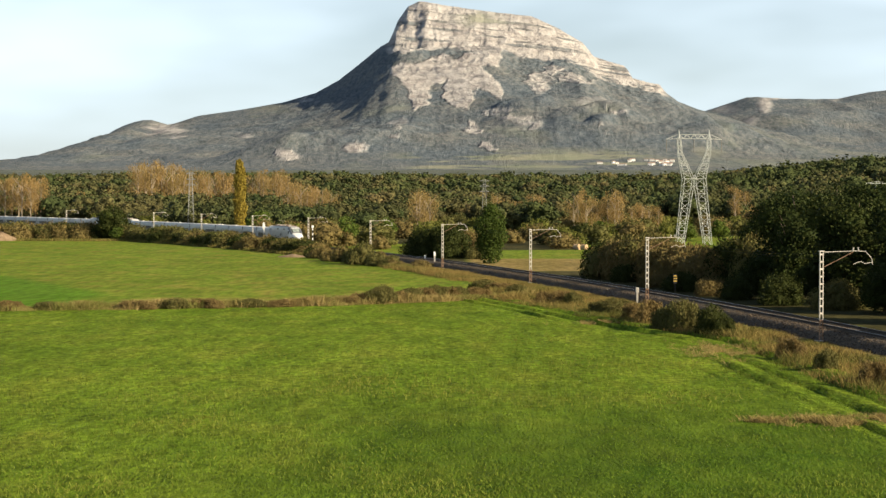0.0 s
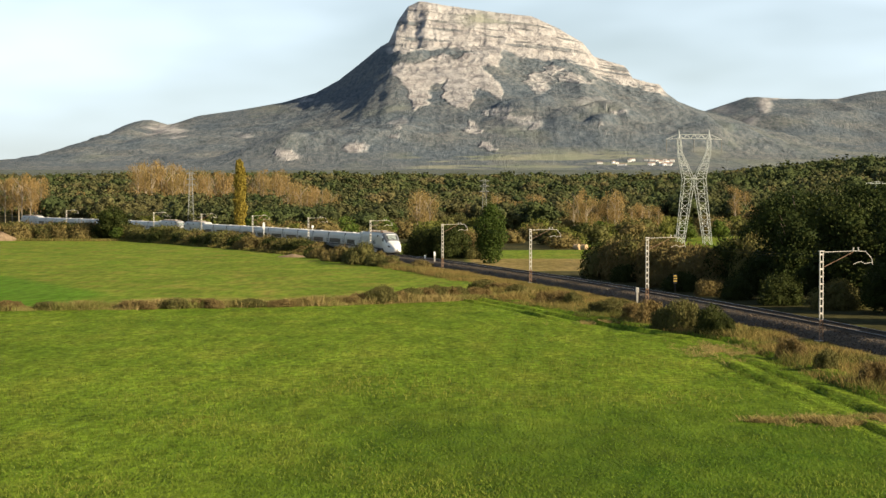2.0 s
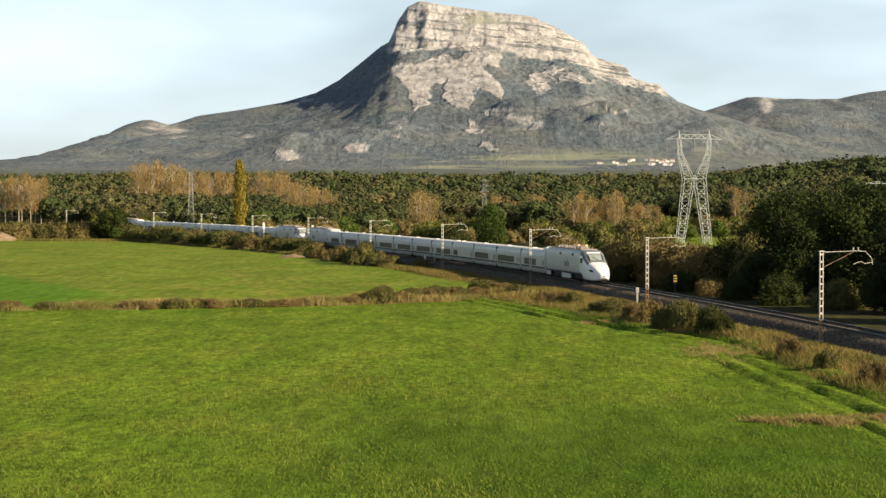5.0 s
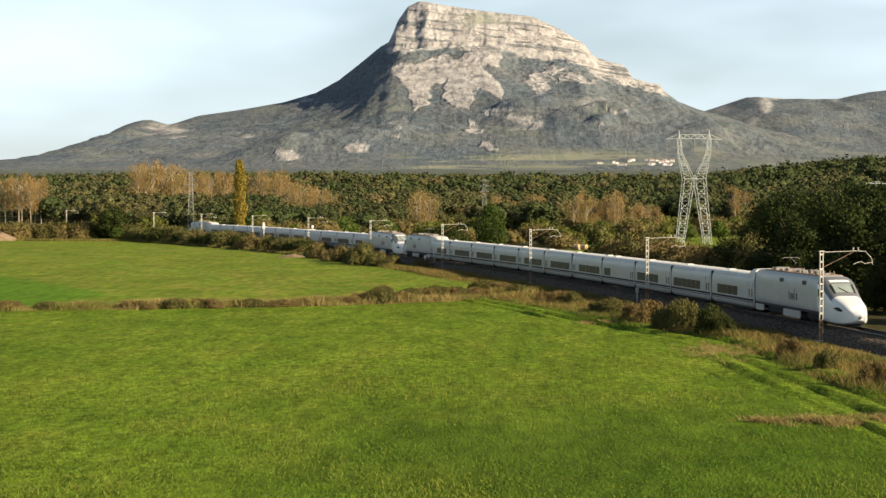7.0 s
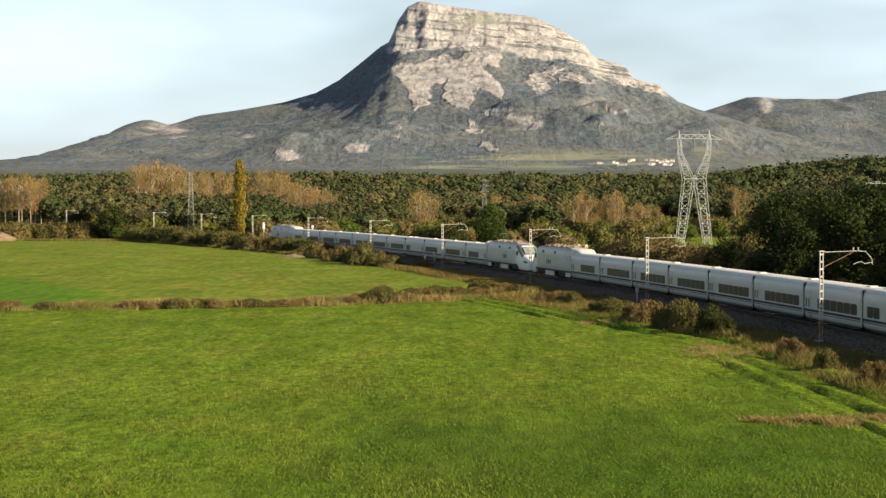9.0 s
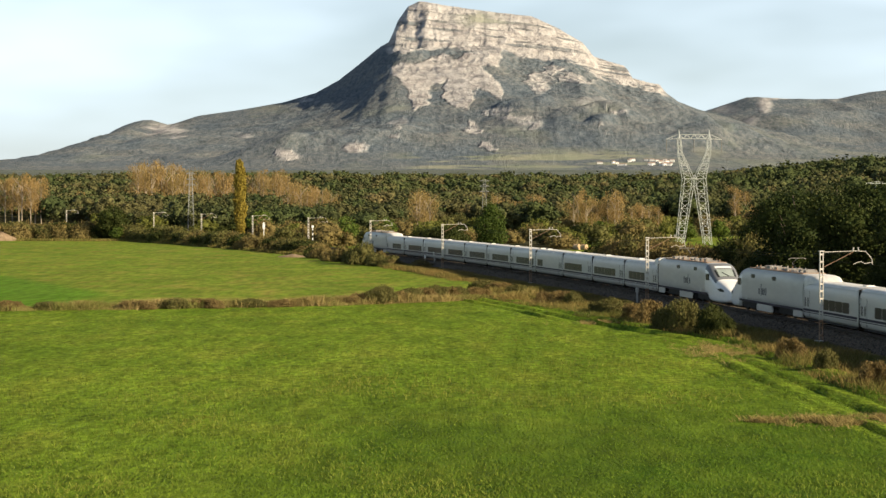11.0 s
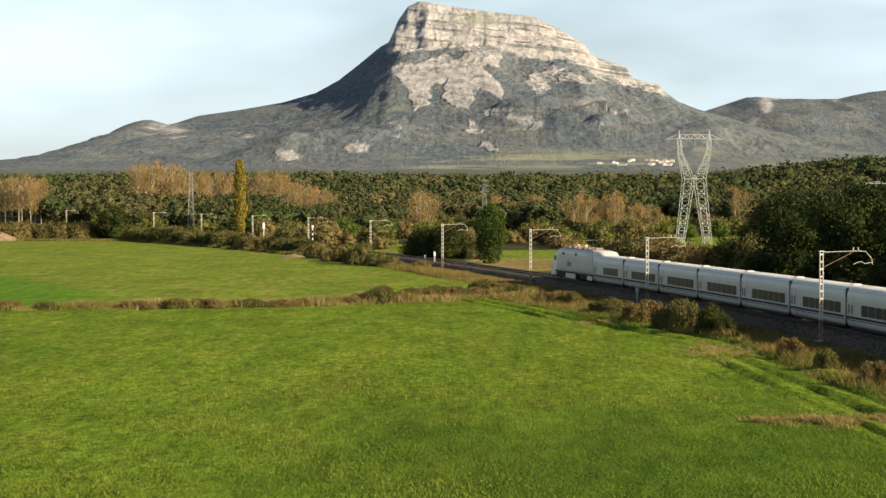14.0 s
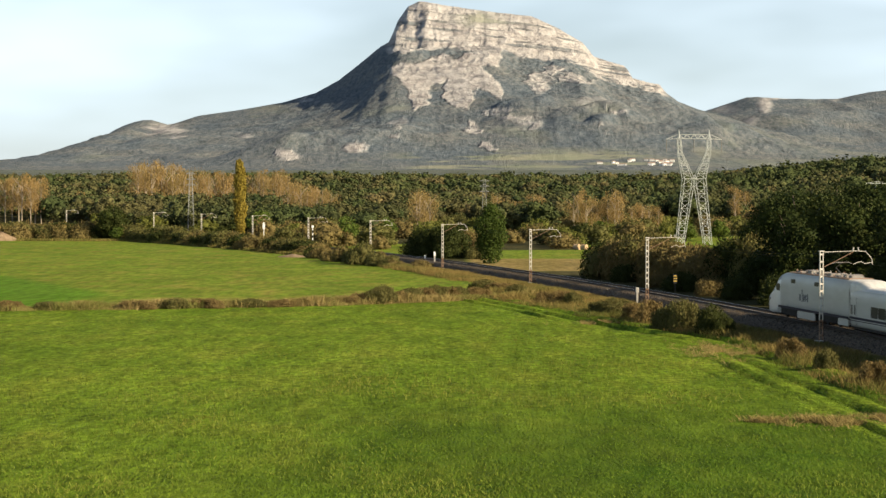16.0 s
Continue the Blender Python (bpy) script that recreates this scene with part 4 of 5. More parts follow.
    while x < n - 7.6:
        w = rng.uniform(0.4, 1.1)
        part("roof_box", Mesh().box(x, x + w, -rng.uniform(0.3, 0.8), rng.uniform(0.3, 0.8), 3.88, 3.95 + rng.uniform(0.05, 0.22), 0.05), M_EQUIP, car)
        for yy in (-0.7, 0.7):
            part("insulator", Mesh().tube([(x + w + 0.12, yy, 3.9), (x + w + 0.12, yy, 3.98), (x + w + 0.12, yy, 4.0 + rng.uniform(0.02, 0.22))], 0.07, 6, 0.04), M_DECK if rng.random() < 0.5 else M_CONCRETE, car)
        x += w + rng.uniform(0.3, 0.8)
    pan = part("pantograph", Mesh().tube([(r + 5.2, 0, 4.05), (r + 6.6, 0, 4.55), (r + 5.3, 0, 5.0)], 0.035), M_EQUIP, car, "grey pantograph")
    part("collector_head", Mesh().tube([(r + 5.3, -0.8, 4.93), (r + 5.3, -0.55, 5.02), (r + 5.3, 0.55, 5.02), (r + 5.3, 0.8, 4.93)], 0.03), M_EQUIP, pan)
    for x in (r + 3.4, r + 6.0, n - 8.0, n - 5.4):
        wheelset(car, x)
    for x in (r + 4.7, n - 6.7):
        part("bogie_frame", Mesh().box(x - 2.1, x + 2.1, -1.15, 1.15, 0.30, 0.84, 0.15), M_UNDER, car, "dark bogie frame")
    part("underframe", Mesh().box(n - 14.0, n - 9.2, -1.2, 1.2, 0.2, 0.6, 0.1), M_UNDER, car)
    part("coupler_hatch", Mesh().tube([(n - 0.12, 0, 0.82), (n + 0.04, 0, 0.82)], 0.13, 14), M_EQUIP, car, "grey round coupler cover")
    part("nose_skirt", Mesh().box(n - 3.2, n - 0.75, -0.72, 0.72, 0.10, 0.30, 0.3), M_UNDER, car)
    return car


def train_order():
    """Every vehicle: its front's distance behind the leading nose, its length, what it is and which way it looks."""
    d, out = 0.0, []
    for unit in range(2):
        seq = [("power", POWER, 1), ("end", END_COACH, 1)] + [("mid", COACH, 1)] * 9 + [("end", END_COACH, -1), ("power", POWER, -1)]
        for i, (kind, ln, way) in enumerate(seq):
            out.append((d, ln, kind, way, i))
            d += ln
    return out


def nose_s(t):
    """Where the leading nose is along the line at t seconds."""
    return -38.81 * (t - 7) - 0.0427 * (t - 7) ** 2


def vehicle_pose(front, length, way, t):
    s0 = nose_s(t) + front
    a, b = on_line(s0 + length * 0.12), on_line(s0 + length * 0.88)
    m = on_line(s0 + length * 0.5)
    c = ((a[0] + b[0] + m[0]) / 3, (a[1] + b[1] + m[1]) / 3)
    ang = math.atan2(a[1] - b[1], a[0] - b[0]) + (0 if way > 0 else math.pi)
    return Matrix.Translation((c[0], c[1], RAIL_Z)) @ Matrix.Rotation(ang, 4, "Z")


def build_train():
    pc = power_car()
    wide = [(-5.6, 3.2, 6)]
    kinds = {"power": pc,
             "end": coach(END_COACH, [(-4.4, 1.6, 4)], end_rise=1, label="silver-white end coach with its roof rising to the power car"),
             "mid": coach(COACH, wide),
             "cafe": coach(COACH, [(-5.5, -2.9, 2)], label="silver-white buffet coach with a single pair of windows"),
             "five": coach(COACH, [(-5.6, 2.2, 5)], label="silver-white coach with five tinted windows")}
    used, vehicles = set(), []
    for front, ln, kind, way, i in train_order():
        if kind == "mid" and i == 4:
            kind = "cafe"
        elif kind == "mid" and i == 3:
            kind = "five"
        if kind == "mid" and i > 4:
            way = -1
        # end coaches look towards their power car
        m = vehicle_pose(front, ln, way, 0.0)
        if kind in used:
            ob = copy_thing(kinds[kind], m)
        else:
            ob = kinds[kind]
            used.add(kind)
        vehicles.append((ob, front, ln, way))
    return vehicles


VEHICLES = build_train()


# ---------------------------------------------------------------- plants
def out(mil, dist):
    """Plan place at a bearing in thousandths and a distance from the viewpoint."""
    return mil * dist / 1000.0, dist


def leaf_cloud(rng, lobes, count, size, fill=0.3, spiky=0.0, inner=0.30, ruffle=1.4):
    """Diamond-shaped leaf clumps over a cluster of ellipsoids (centre, radii)."""
    c = np.array([l[0] for l in lobes], float)
    r = np.array([l[1] for l in lobes], float)
    area = (r[:, 0] * r[:, 1] + r[:, 0] * r[:, 2] + r[:, 1] * r[:, 2])
    pick = rng.choice(len(lobes), count * 2, p=area / area.sum())
    d = rng.randn(count * 2, 3)
    d /= np.linalg.norm(d, axis=1)[:, None]
    p = c[pick] + d * r[pick] * (1.06 - inner * rng.rand(count * 2, 1) ** 1.5 + 0.10 * rng.randn(count * 2, 1))
    keep = np.ones(len(p), bool)
    for j in range(len(lobes)):
        q = (((p - c[j]) / (r[j] * 0.86)) ** 2).sum(1)
        keep &= ~((q < 1) & (pick != j) & (rng.rand(len(p)) > fill))
    idx = np.nonzero(keep)[0][:count]
    p, d = p[idx], d[idx]
    nrm = d + ruffle * rng.randn(len(p), 3)
    nrm[:, 2] += 0.25
    nrm /= np.linalg.norm(nrm, axis=1)[:, None]
    t = np.cross(nrm, rng.randn(len(p), 3))
    t[:, 2] += spiky * 2
    t /= np.linalg.norm(t, axis=1)[:, None]
    b = np.cross(nrm, t)
    s = size * (0.6 + 0.8 * rng.rand(len(p), 1))
    ln = s * (1 + spiky * 1.5)
    v = np.stack([p - t * ln * 0.6, p - b * s * 0.42 + t * s * 0.05 + nrm * s * 0.1, p + t * ln * 0.6, p + b * s * 0.38 - t * s * 0.04 + nrm * s * 0.12], 1).reshape(-1, 3)
    f = np.arange(len(p) * 4).reshape(-1, 4)
    return v, f


def core_mesh(lobes, shrink=0.78):
    """Coarse solid cores inside the lobes, so that no light falls straight through."""
    base = bmesh.new()
    bmesh.ops.create_icosphere(base, subdivisions=1, radius=1)
    bv = np.array([x.co[:] for x in base.verts])
    bf = np.array([[y.index for y in x.verts] for x in base.faces])
    base.free()
    vs, fs = [], []
    for i, (c, r) in enumerate(lobes):
        vs.append(bv * np.array(r) * shrink + np.array(c))
        fs.append(bf + i * len(bv))
    return np.concatenate(vs), np.concatenate(fs)


def knob_mesh(lobes, shrink, seed, fine):
    """Crowns of a few uneven solid lobes: the larger lobes finer, the rest coarse."""
    vs, fs, k = [], [], 0
    rng = np.random.RandomState(seed)
    for i, (c, r) in enumerate(lobes):
        base = bmesh.new()
        bmesh.ops.create_icosphere(base, subdivisions=fine if i == 0 else 1, radius=1)
        bv = np.array([x.co[:] for x in base.verts])
        bf = np.array([[y.index for y in x.verts] for x in base.faces])
        base.free()
        bv = bv * (1 + 0.24 * rng.randn(len(bv), 1)).clip(0.55, 1.4)
        vs.append(bv * np.array(r) * shrink + np.array(c))
        fs.append(bf + k)
        k += len(bv)
    return np.concatenate(vs), np.concatenate(fs)


def crown_data(name, seed, lobes, count, size, mat, tone=0.3, spiky=0.0, core=0.66, fill=0.4, inner=0.36):
    rng = np.random.RandomState(seed)
    v, f = leaf_cloud(rng, lobes, count, size, fill, spiky, inner)
    tn = np.clip(tone + 0.11 * rng.randn(len(f)), 0, 1).repeat(4)
    if core:
        cv, cf = core_mesh(lobes, core)
        # cores as degenerate-free triangles: split each into a quad by its edge middle
        mid = (cv[cf[:, 2]] + cv[cf[:, 0]]) / 2
        k = len(v)
        v2 = np.concatenate([v, cv, mid])
        cf4 = np.stack([cf[:, 0] + k, cf[:, 1] + k, cf[:, 2] + k, np.arange(len(cf)) + k + len(cv)], 1)
        f = np.concatenate([f, cf4])
        tn = np.concatenate([tn, np.full(len(cv) + len(mid), tone)])
        v = v2
    return quick_mesh(name, v, f, mat, tn)


def broad_lobes(seed, h, w, n=9, low=0.18, flat=0.8):
    """Lobes of a broad crown of height h and width w over its own origin."""
    rng = random.Random(seed)
    out_ = [((0, 0, h * 0.55), (w * 0.36, w * 0.36, h * 0.40))]
    for i in range(n):
        a = 2 * math.pi * i / n + rng.uniform(-0.4, 0.4)
        z = h * rng.uniform(low + 0.10, 0.82)
        k = math.sqrt(max(0.12, 1 - ((z / h - 0.45) / 0.58) ** 2))
        d = w * 0.33 * k * rng.uniform(0.75, 1.15)
        rr = w * rng.uniform(0.15, 0.24)
        out_.append(((d * math.cos(a), d * math.sin(a), z), (rr, rr, min(rr * flat * rng.uniform(0.8, 1.2), h * 0.3))))
    return out_


def bush_lobes(seed, n=8):
    """Lobes of a bush one metre high and about 1.3 m wide, set on the ground."""
    rng = random.Random(seed)
    o = []
    for i in range(n):
        x, y = rng.uniform(-0.48, 0.48), rng.uniform(-0.40, 0.40)
        r = rng.uniform(0.19, 0.33)
        top = (1 - 1.1 * (x * x + y * y)) * rng.uniform(0.76, 1.0)
        o.append(((x, y, max(top - r, r * 0.7)), (r, r, r * 1.05)))
        o.append(((x * 1.05, y * 1.05, 0.2), (r * 1.1, r * 1.1, 0.26)))
    return o


def limbs(h, w, seed, n=7, r=0.22, start=0.22, bend=0.5):
    """Trunk with forking limbs."""
    rng = random.Random(seed)
    out_ = [Mesh().tube([(0, 0, -0.3 if h > 2 else -0.02), (0.05 * w * rng.uniform(-1, 1), 0, h * 0.3), (0.06 * w * rng.uniform(-1, 1), 0.04 * w, h * 0.62), (0, 0, h * 0.92)], r, 8, r * 0.22)]
    for i in range(n):
        a, z0 = rng.uniform(0, 6.28), h * (start + 0.5 * i / n)
        d, up = w * rng.uniform(0.28, 0.44), h * rng.uniform(0.16, 0.30)
        out_.append(Mesh().tube([(0, 0, z0), (d * bend * math.cos(a), d * bend * math.sin(a), z0 + up * 0.45), (d * math.cos(a), d * math.sin(a), z0 + up)], r * 0.42, 5, r * 0.1))
    return out_


def add_wood(parent, pieces, mat):
    """The trunk and, under it, each limb."""
    trunk = part("trunk", pieces[0], mat, parent)
    for p in pieces[1:]:
        part("limb", p, mat, trunk)


def place(x, y, sx=1.0, sz=None, turn=0.0, sink=0.05):
    z = float(ground_z(x, y)) - sink
    return Matrix.Translation((x, y, z)) @ Matrix.Rotation(turn, 4, "Z") @ Matrix.Diagonal((sx, sx, sx if sz is None else sz, 1))


def tree_thing(name, label, category, h, w, mat, seed, leaves_n, size, tone=0.3, bark=None, lobes=None, core=0.66, spiky=0.0, inner=0.36, fill=0.4, group=""):
    t = thing(name, label, category, group)
    add_wood(t, limbs(h, w, seed, 5, r=0.02 * h + 0.05), bark or M_BARK)
    part("crown", crown_data("crown", seed, lobes or broad_lobes(seed, h, w), leaves_n, size, mat, tone, spiky, core, fill, inner), None, t)
    return t


def scatter_copies(makers, spots):
    """makers: base things by key, each used in place first. spots: (key, mil, distance, width scale, height scale)."""
    used, rng = set(), random.Random(17)
    for key, mil, dist, sx, sz in spots:
        x, y = out(mil, dist)
        m = place(x, y, sx, sz, rng.uniform(0, 6.28))
        if key in used:
            k = makers[key].scale
            copy_thing(makers[key], m @ Matrix.Diagonal((1 / k.x, 1 / k.y, 1 / k.z, 1)))
        else:
            makers[key].matrix_basis = m
            used.add(key)


def build_far_woods():
    """The oak woods on the rising ground: too many trees to count."""
    rng = np.random.RandomState(12)
    kinds = []
    for k in range(6):
        lobes = broad_lobes(100 + k, 1.0, 1.0, 6, low=0.3, flat=0.9)
        row = []
        for n, sz, fine in ((380, 0.062, 1), (170, 0.085, 1), (80, 0.12, 1)):
            lv, lf = leaf_cloud(np.random.RandomState(200 + k), lobes, n, sz, ruffle=0.75)
            # knobbly crown: small solid lobes under the leaves
            cv, cf = knob_mesh(lobes, 0.70, 300 + k, fine)
            cf = np.concatenate([cf, cf[:, 2:3]], 1)
            row.append((np.concatenate([lv, cv]), lf, cf + len(lv)))
        kinds.append(row)
    vs, fs, gs, ts, base = [], [], [], [], 0
    y = 520.0
    while y < 1750:
        step = 7.2 + (y - 520) * 0.013
        x = -0.30 * y
        while x < 0.30 * y:
            px, py = x + rng.uniform(-0.5, 0.5) * step, y + rng.uniform(-0.5, 0.5) * step
            x += step * rng.uniform(0.85, 1.25)
            off = line_offset(px, py)[0]
            if off > -16:
                continue
            b = px / py
            if py < 640 and fbm(np.array([px / 40]), np.array([py / 40]), 71, 3)[0] < 0.0:
                continue
            if (py < 620 and 0.06 < b < 0.19) or (py < 640 and -0.02 < b < 0.02):
                continue
            h = rng.uniform(6.0, 11.5) + 2.5 * fbm(np.array([px / 70]), np.array([py / 70]), 72, 2)[0]
            w = h * rng.uniform(0.95, 1.30)
            v, f, g = kinds[rng.randint(6)][0 if py < 680 else 1 if py < 900 else 2]
            a = rng.uniform(0, 6.28)
            rot = np.array([[math.cos(a), math.sin(a), 0], [-math.sin(a), math.cos(a), 0], [0, 0, 1]])
            z = float(ground_z(px, py))
            tone = np.clip(0.16 + 0.42 * fbm(np.array([px / 90]), np.array([py / 90]), 73, 3)[0] + 0.24 * rng.randn(), 0, 1)
            vs.append((v @ rot) * np.array([w, w, h]) + np.array([px, py, z]))
            fs.append(f + base)
            gs.append(g[:, :3] + base)
            ts.append(np.full(len(v), tone))
            base += len(v)
        y += step * 0.9
    quads = np.concatenate(fs)
    tris = np.concatenate([quads[:, [0, 1, 2]], quads[:, [0, 2, 3]], np.concatenate(gs)])
    me = quick_mesh("oak_wood", np.concatenate(vs), tris, M_FOREST, np.concatenate(ts))
    tagged(new("oak_wood", me), "green oak woods with autumn patches on rising ground", "woodland", kind="stuff")


def build_trackside_trees():
    oak_a = tree_thing("oak_tree", "dark green broad oak tree behind the track", "tree", 12.6, 10.5, M_OAK, 31, 14000, 0.27, 0.15, group="oaks behind the track",
                       lobes=broad_lobes(31, 12.6, 10.5, 16, low=0.06))
    oak_b = tree_thing("oak_tree", "dark green bushy oak tree behind the track", "tree", 11.4, 10.5, M_OAK, 32, 14000, 0.27, 0.22, group="oaks behind the track",
                       lobes=broad_lobes(32, 11.4, 10.5, 16, low=0.04))
    scatter_copies({"a": oak_a, "b": oak_b}, [("a", 190, 212, 1.0, 1.0), ("b", 226, 196, 1.05, 1.05), ("b", 176, 236, 0.8, 0.78), ("a", 214, 232, 1.0, 1.08), ("a", 246, 222, 1.0, 1.1),
                                              ("b", 262, 178, 0.9, 0.95), ("a", 290, 190, 1.1, 1.1), ("b", 330, 160, 1.0, 1.0), ("b", 205, 200, 0.5, 0.42), ("a", 240, 180, 0.5, 0.45), ("b", 400, 130, 1.0, 1.0)])
    ivy = tree_thing("ivy_tree", "tall narrow tree thickly grown with dark ivy", "tree", 10.6, 5.6, M_IVY, 33, 7500, 0.26, 0.2,
                     lobes=[((0, 0, 2.2), (1.9, 1.9, 2.4)), ((0.4, 0, 4.6), (2.4, 2.2, 2.2)), ((-0.7, 0, 6.4), (2.0, 2.1, 2.0)), ((0.6, 0.2, 7.4), (1.9, 1.8, 1.9)), ((0.1, 0, 9.0), (1.3, 1.3, 1.5)), ((-1.5, 0, 3.6), (1.1, 1.2, 1.4)), ((1.7, 0, 5.8), (0.9, 1.0, 1.2))])
    x, y = out(25.8, 318)
    ivy.matrix_basis = place(x, y)
    # thickets on the far side of the line
    dark = thing("thicket", "dense dark green thicket beside the railway", "bush", "thickets beside the railway")
    part("foliage", crown_data("foliage", 41, bush_lobes(41, 15), 7000, 0.036, M_OAK, 0.3, spiky=0.35), None, dark)
    brown = thing("thicket", "dense brownish green autumn thicket beside the railway", "bush", "thickets beside the railway")
    part("foliage", crown_data("foliage", 42, bush_lobes(42, 15), 7000, 0.036, M_BUSH, 0.65, spiky=0.5), None, brown)
    mixed = thing("thicket", "olive green thicket beside the railway", "bush", "thickets beside the railway")
    part("foliage", crown_data("foliage", 43, bush_lobes(43, 15), 7000, 0.036, M_BUSH, 0.25, spiky=0.5), None, mixed)
    scatter_copies({"d": dark, "b": brown, "m": mixed}, [
        ("d", -6, 350, 7.5, 6.3), ("d", 4, 345, 6.5, 6.6), ("d", -10, 360, 6.0, 4.6), ("b", 12, 352, 6.0, 6.0), ("m", 20, 340, 4.0, 3.2),
        ("d", 88, 262, 5.6, 5.6), ("m", 95, 258, 6.5, 6.6), ("b", 104, 252, 7.0, 7.2), ("m", 113, 250, 7.0, 7.4), ("b", 122, 244, 6.5, 7.0), ("b", 132, 240, 6.5, 6.4),
        ("b", 141, 232, 6.5, 6.0), ("b", 150, 226, 6.5, 6.6), ("d", 158, 224, 6.0, 6.8), ("m", 166, 222, 6.0, 7.4), ("d", 173, 216, 4.5, 4.6)])
    scatter_copies({"d": copy_thing(dark, Matrix()), "b": copy_thing(brown, Matrix()), "m": copy_thing(mixed, Matrix())}, [
        ("d", 100, 246, 3.2, 2.6), ("b", 116, 232, 3.2, 2.4), ("d", 130, 222, 3.2, 2.6), ("b", 146, 212, 3.0, 2.5), ("d", 160, 204, 3.2, 2.7), ("d", 184, 194, 4.0, 3.6), ("m", 214, 186, 4.0, 3.4)])


def build_field_hedges():
    far = {}
    for key, mat, tone, seed, label in (("g", M_BUSH, 0.2, 51, "dark olive hedge bush at the meadow's edge"), ("b", M_BUSH, 0.6, 52, "brownish hedge bush at the meadow's edge"), ("o", M_OAK, 0.35, 53, "dark green hedge bush at the meadow's edge")):
        far[key] = thing("hedge_bush", label, "bush", "hedge bushes along the meadow")
        part("foliage", crown_data("foliage", seed, bush_lobes(seed, 12), 2300, 0.050, mat, tone, spiky=0.4), None, far[key])
    spots, rng = [], random.Random(5)
    for i in range(34):                                  # the long hedge before the railway
        f = i / 33
        mil, d = -172 + 102 * f, 492 - 125 * f + rng.uniform(-4, 4)
        spots.append((rng.choice("ggbo"), mil, d, rng.uniform(4.2, 6.0), (4.7 - 1.5 * f) * rng.uniform(0.82, 1.12)))
    for i in range(16):
        mil = -246 + 62 * i / 15
        spots.append((rng.choice("gbbo"), mil, 497 + rng.uniform(-4, 6), rng.uniform(5, 7), rng.uniform(4.6, 5.9)))
    spots += [("g", -44, 312, 3.6, 4.3), ("g", -48, 316, 3.4, 3.2), ("b", -55, 325, 3.2, 3.6), ("b", -60, 332, 3.2, 2.4), ("g", -36, 306, 3.0, 2.6), ("g", -29, 304, 2.8, 2.1), ("b", -26, 303, 2.6, 1.6),
              ("b", -32, 310, 3.0, 2.8), ("b", -14, 296, 3.2, 1.7), ("b", -66, 345, 3.4, 2.6), ("o", -70, 352, 3.0, 2.4)]
    scatter_copies(far, spots)
    tree = tree_thing("hedge_tree", "dark green rounded tree in the hedge", "tree", 9.3, 10.0, M_OAK, 54, 3600, 0.40, 0.3, lobes=broad_lobes(54, 9.3, 10.0, 13, low=0.02))
    x, y = out(-179, 494)
    tree.matrix_basis = place(x, y)
    fresh = tree_thing("young_tree", "fresh green young tree beside the railway", "tree", 6.2, 5.2, M_GREEN, 55, 1800, 0.34, 0.2, lobes=broad_lobes(55, 6.2, 5.2, 9, low=0.02))
    scatter_copies({"f": fresh}, [("f", -98, 520, 1.0, 1.3), ("f", 52, 505, 0.9, 0.9), ("f", 84, 470, 0.8, 0.9), ("f", 132, 470, 1.2, 0.9), ("f", 150, 480, 1.1, 0.9), ("f", -30, 500, 1.0, 1.0), ("f", -52, 432, 1.0, 1.15), ("f", -100, 512, 1.3, 1.25), ("f", -177, 489, 0.8, 0.6)])


def build_near_bushes():
    near = {}
    for key, mat, tone, seed, label in (("g", M_BUSH, 0.25, 61, "olive green bush on the railway verge"), ("b", M_BUSH, 0.85, 62, "russet brown bush on the railway verge"), ("o", M_OAK, 0.4, 63, "dark green bush on the railway verge")):
        near[key] = thing("verge_bush", label, "bush", "bushes on the railway verge")
        part("foliage", crown_data("foliage", seed, bush_lobes(seed, 11), 6500, 0.036, mat, tone, spiky=0.6, core=0.5, inner=0.55), None, near[key])
    scatter_copies(near, [("g", 126, 156, 2.3, 2.9), ("g", 132, 154, 2.2, 3.2), ("g", 120, 157, 1.8, 2.2), ("o", 146, 150, 2.1, 2.9), ("o", 153, 148, 1.6, 2.1), ("b", 113, 164, 2.0, 2.6), ("g", 93, 176, 2.6, 2.0), ("g", 86, 178, 2.0, 1.6),
                          ("g", 71, 190, 1.7, 1.9), ("b", 63, 192, 2.2, 1.9), ("b", 55, 197, 1.9, 1.5), ("g", 40, 212, 2.0, 1.6), ("b", 30, 220, 2.4, 1.4), ("g", 22, 225, 2.5, 1.6), ("b", 104, 168, 1.8, 2.0),
                          ("b", 190, 127, 1.5, 1.9), ("g", 209, 119, 1.2, 1.8), ("b", 236, 109, 1.4, 1.9)])
    # the ditch between the meadows
    scatter_copies({k: copy_thing(near[k], Matrix()) for k in "gb"},
                   [("g", -36, 196, 2.2, 2.1), ("g", -32, 197, 2.0, 2.3), ("b", -44, 196, 1.8, 1.4), ("b", -24, 199, 1.9, 1.5), ("g", -17, 201, 2.2, 1.8), ("b", -10, 203, 2.0, 1.7), ("g", -4, 205, 2.2, 1.9), ("b", 3, 206, 1.9, 1.7),
                    ("g", 9, 207, 1.8, 1.6), ("b", 16, 209, 1.8, 1.4), ("b", 22, 211, 1.6, 1.1), ("b", -50, 195, 2.2, 1.1), ("g", -64, 194, 2.4, 0.9), ("b", -88, 191, 2.6, 0.9), ("g", -104, 190, 2.2, 1.1), ("b", -128, 189, 2.8, 1.2), ("g", -146, 188, 2.4, 1.3), ("b", -166, 187, 2.6, 1.1), ("g", -214, 186, 2.8, 1.0), ("b", -236, 185, 2.4, 1.2),
                    ])


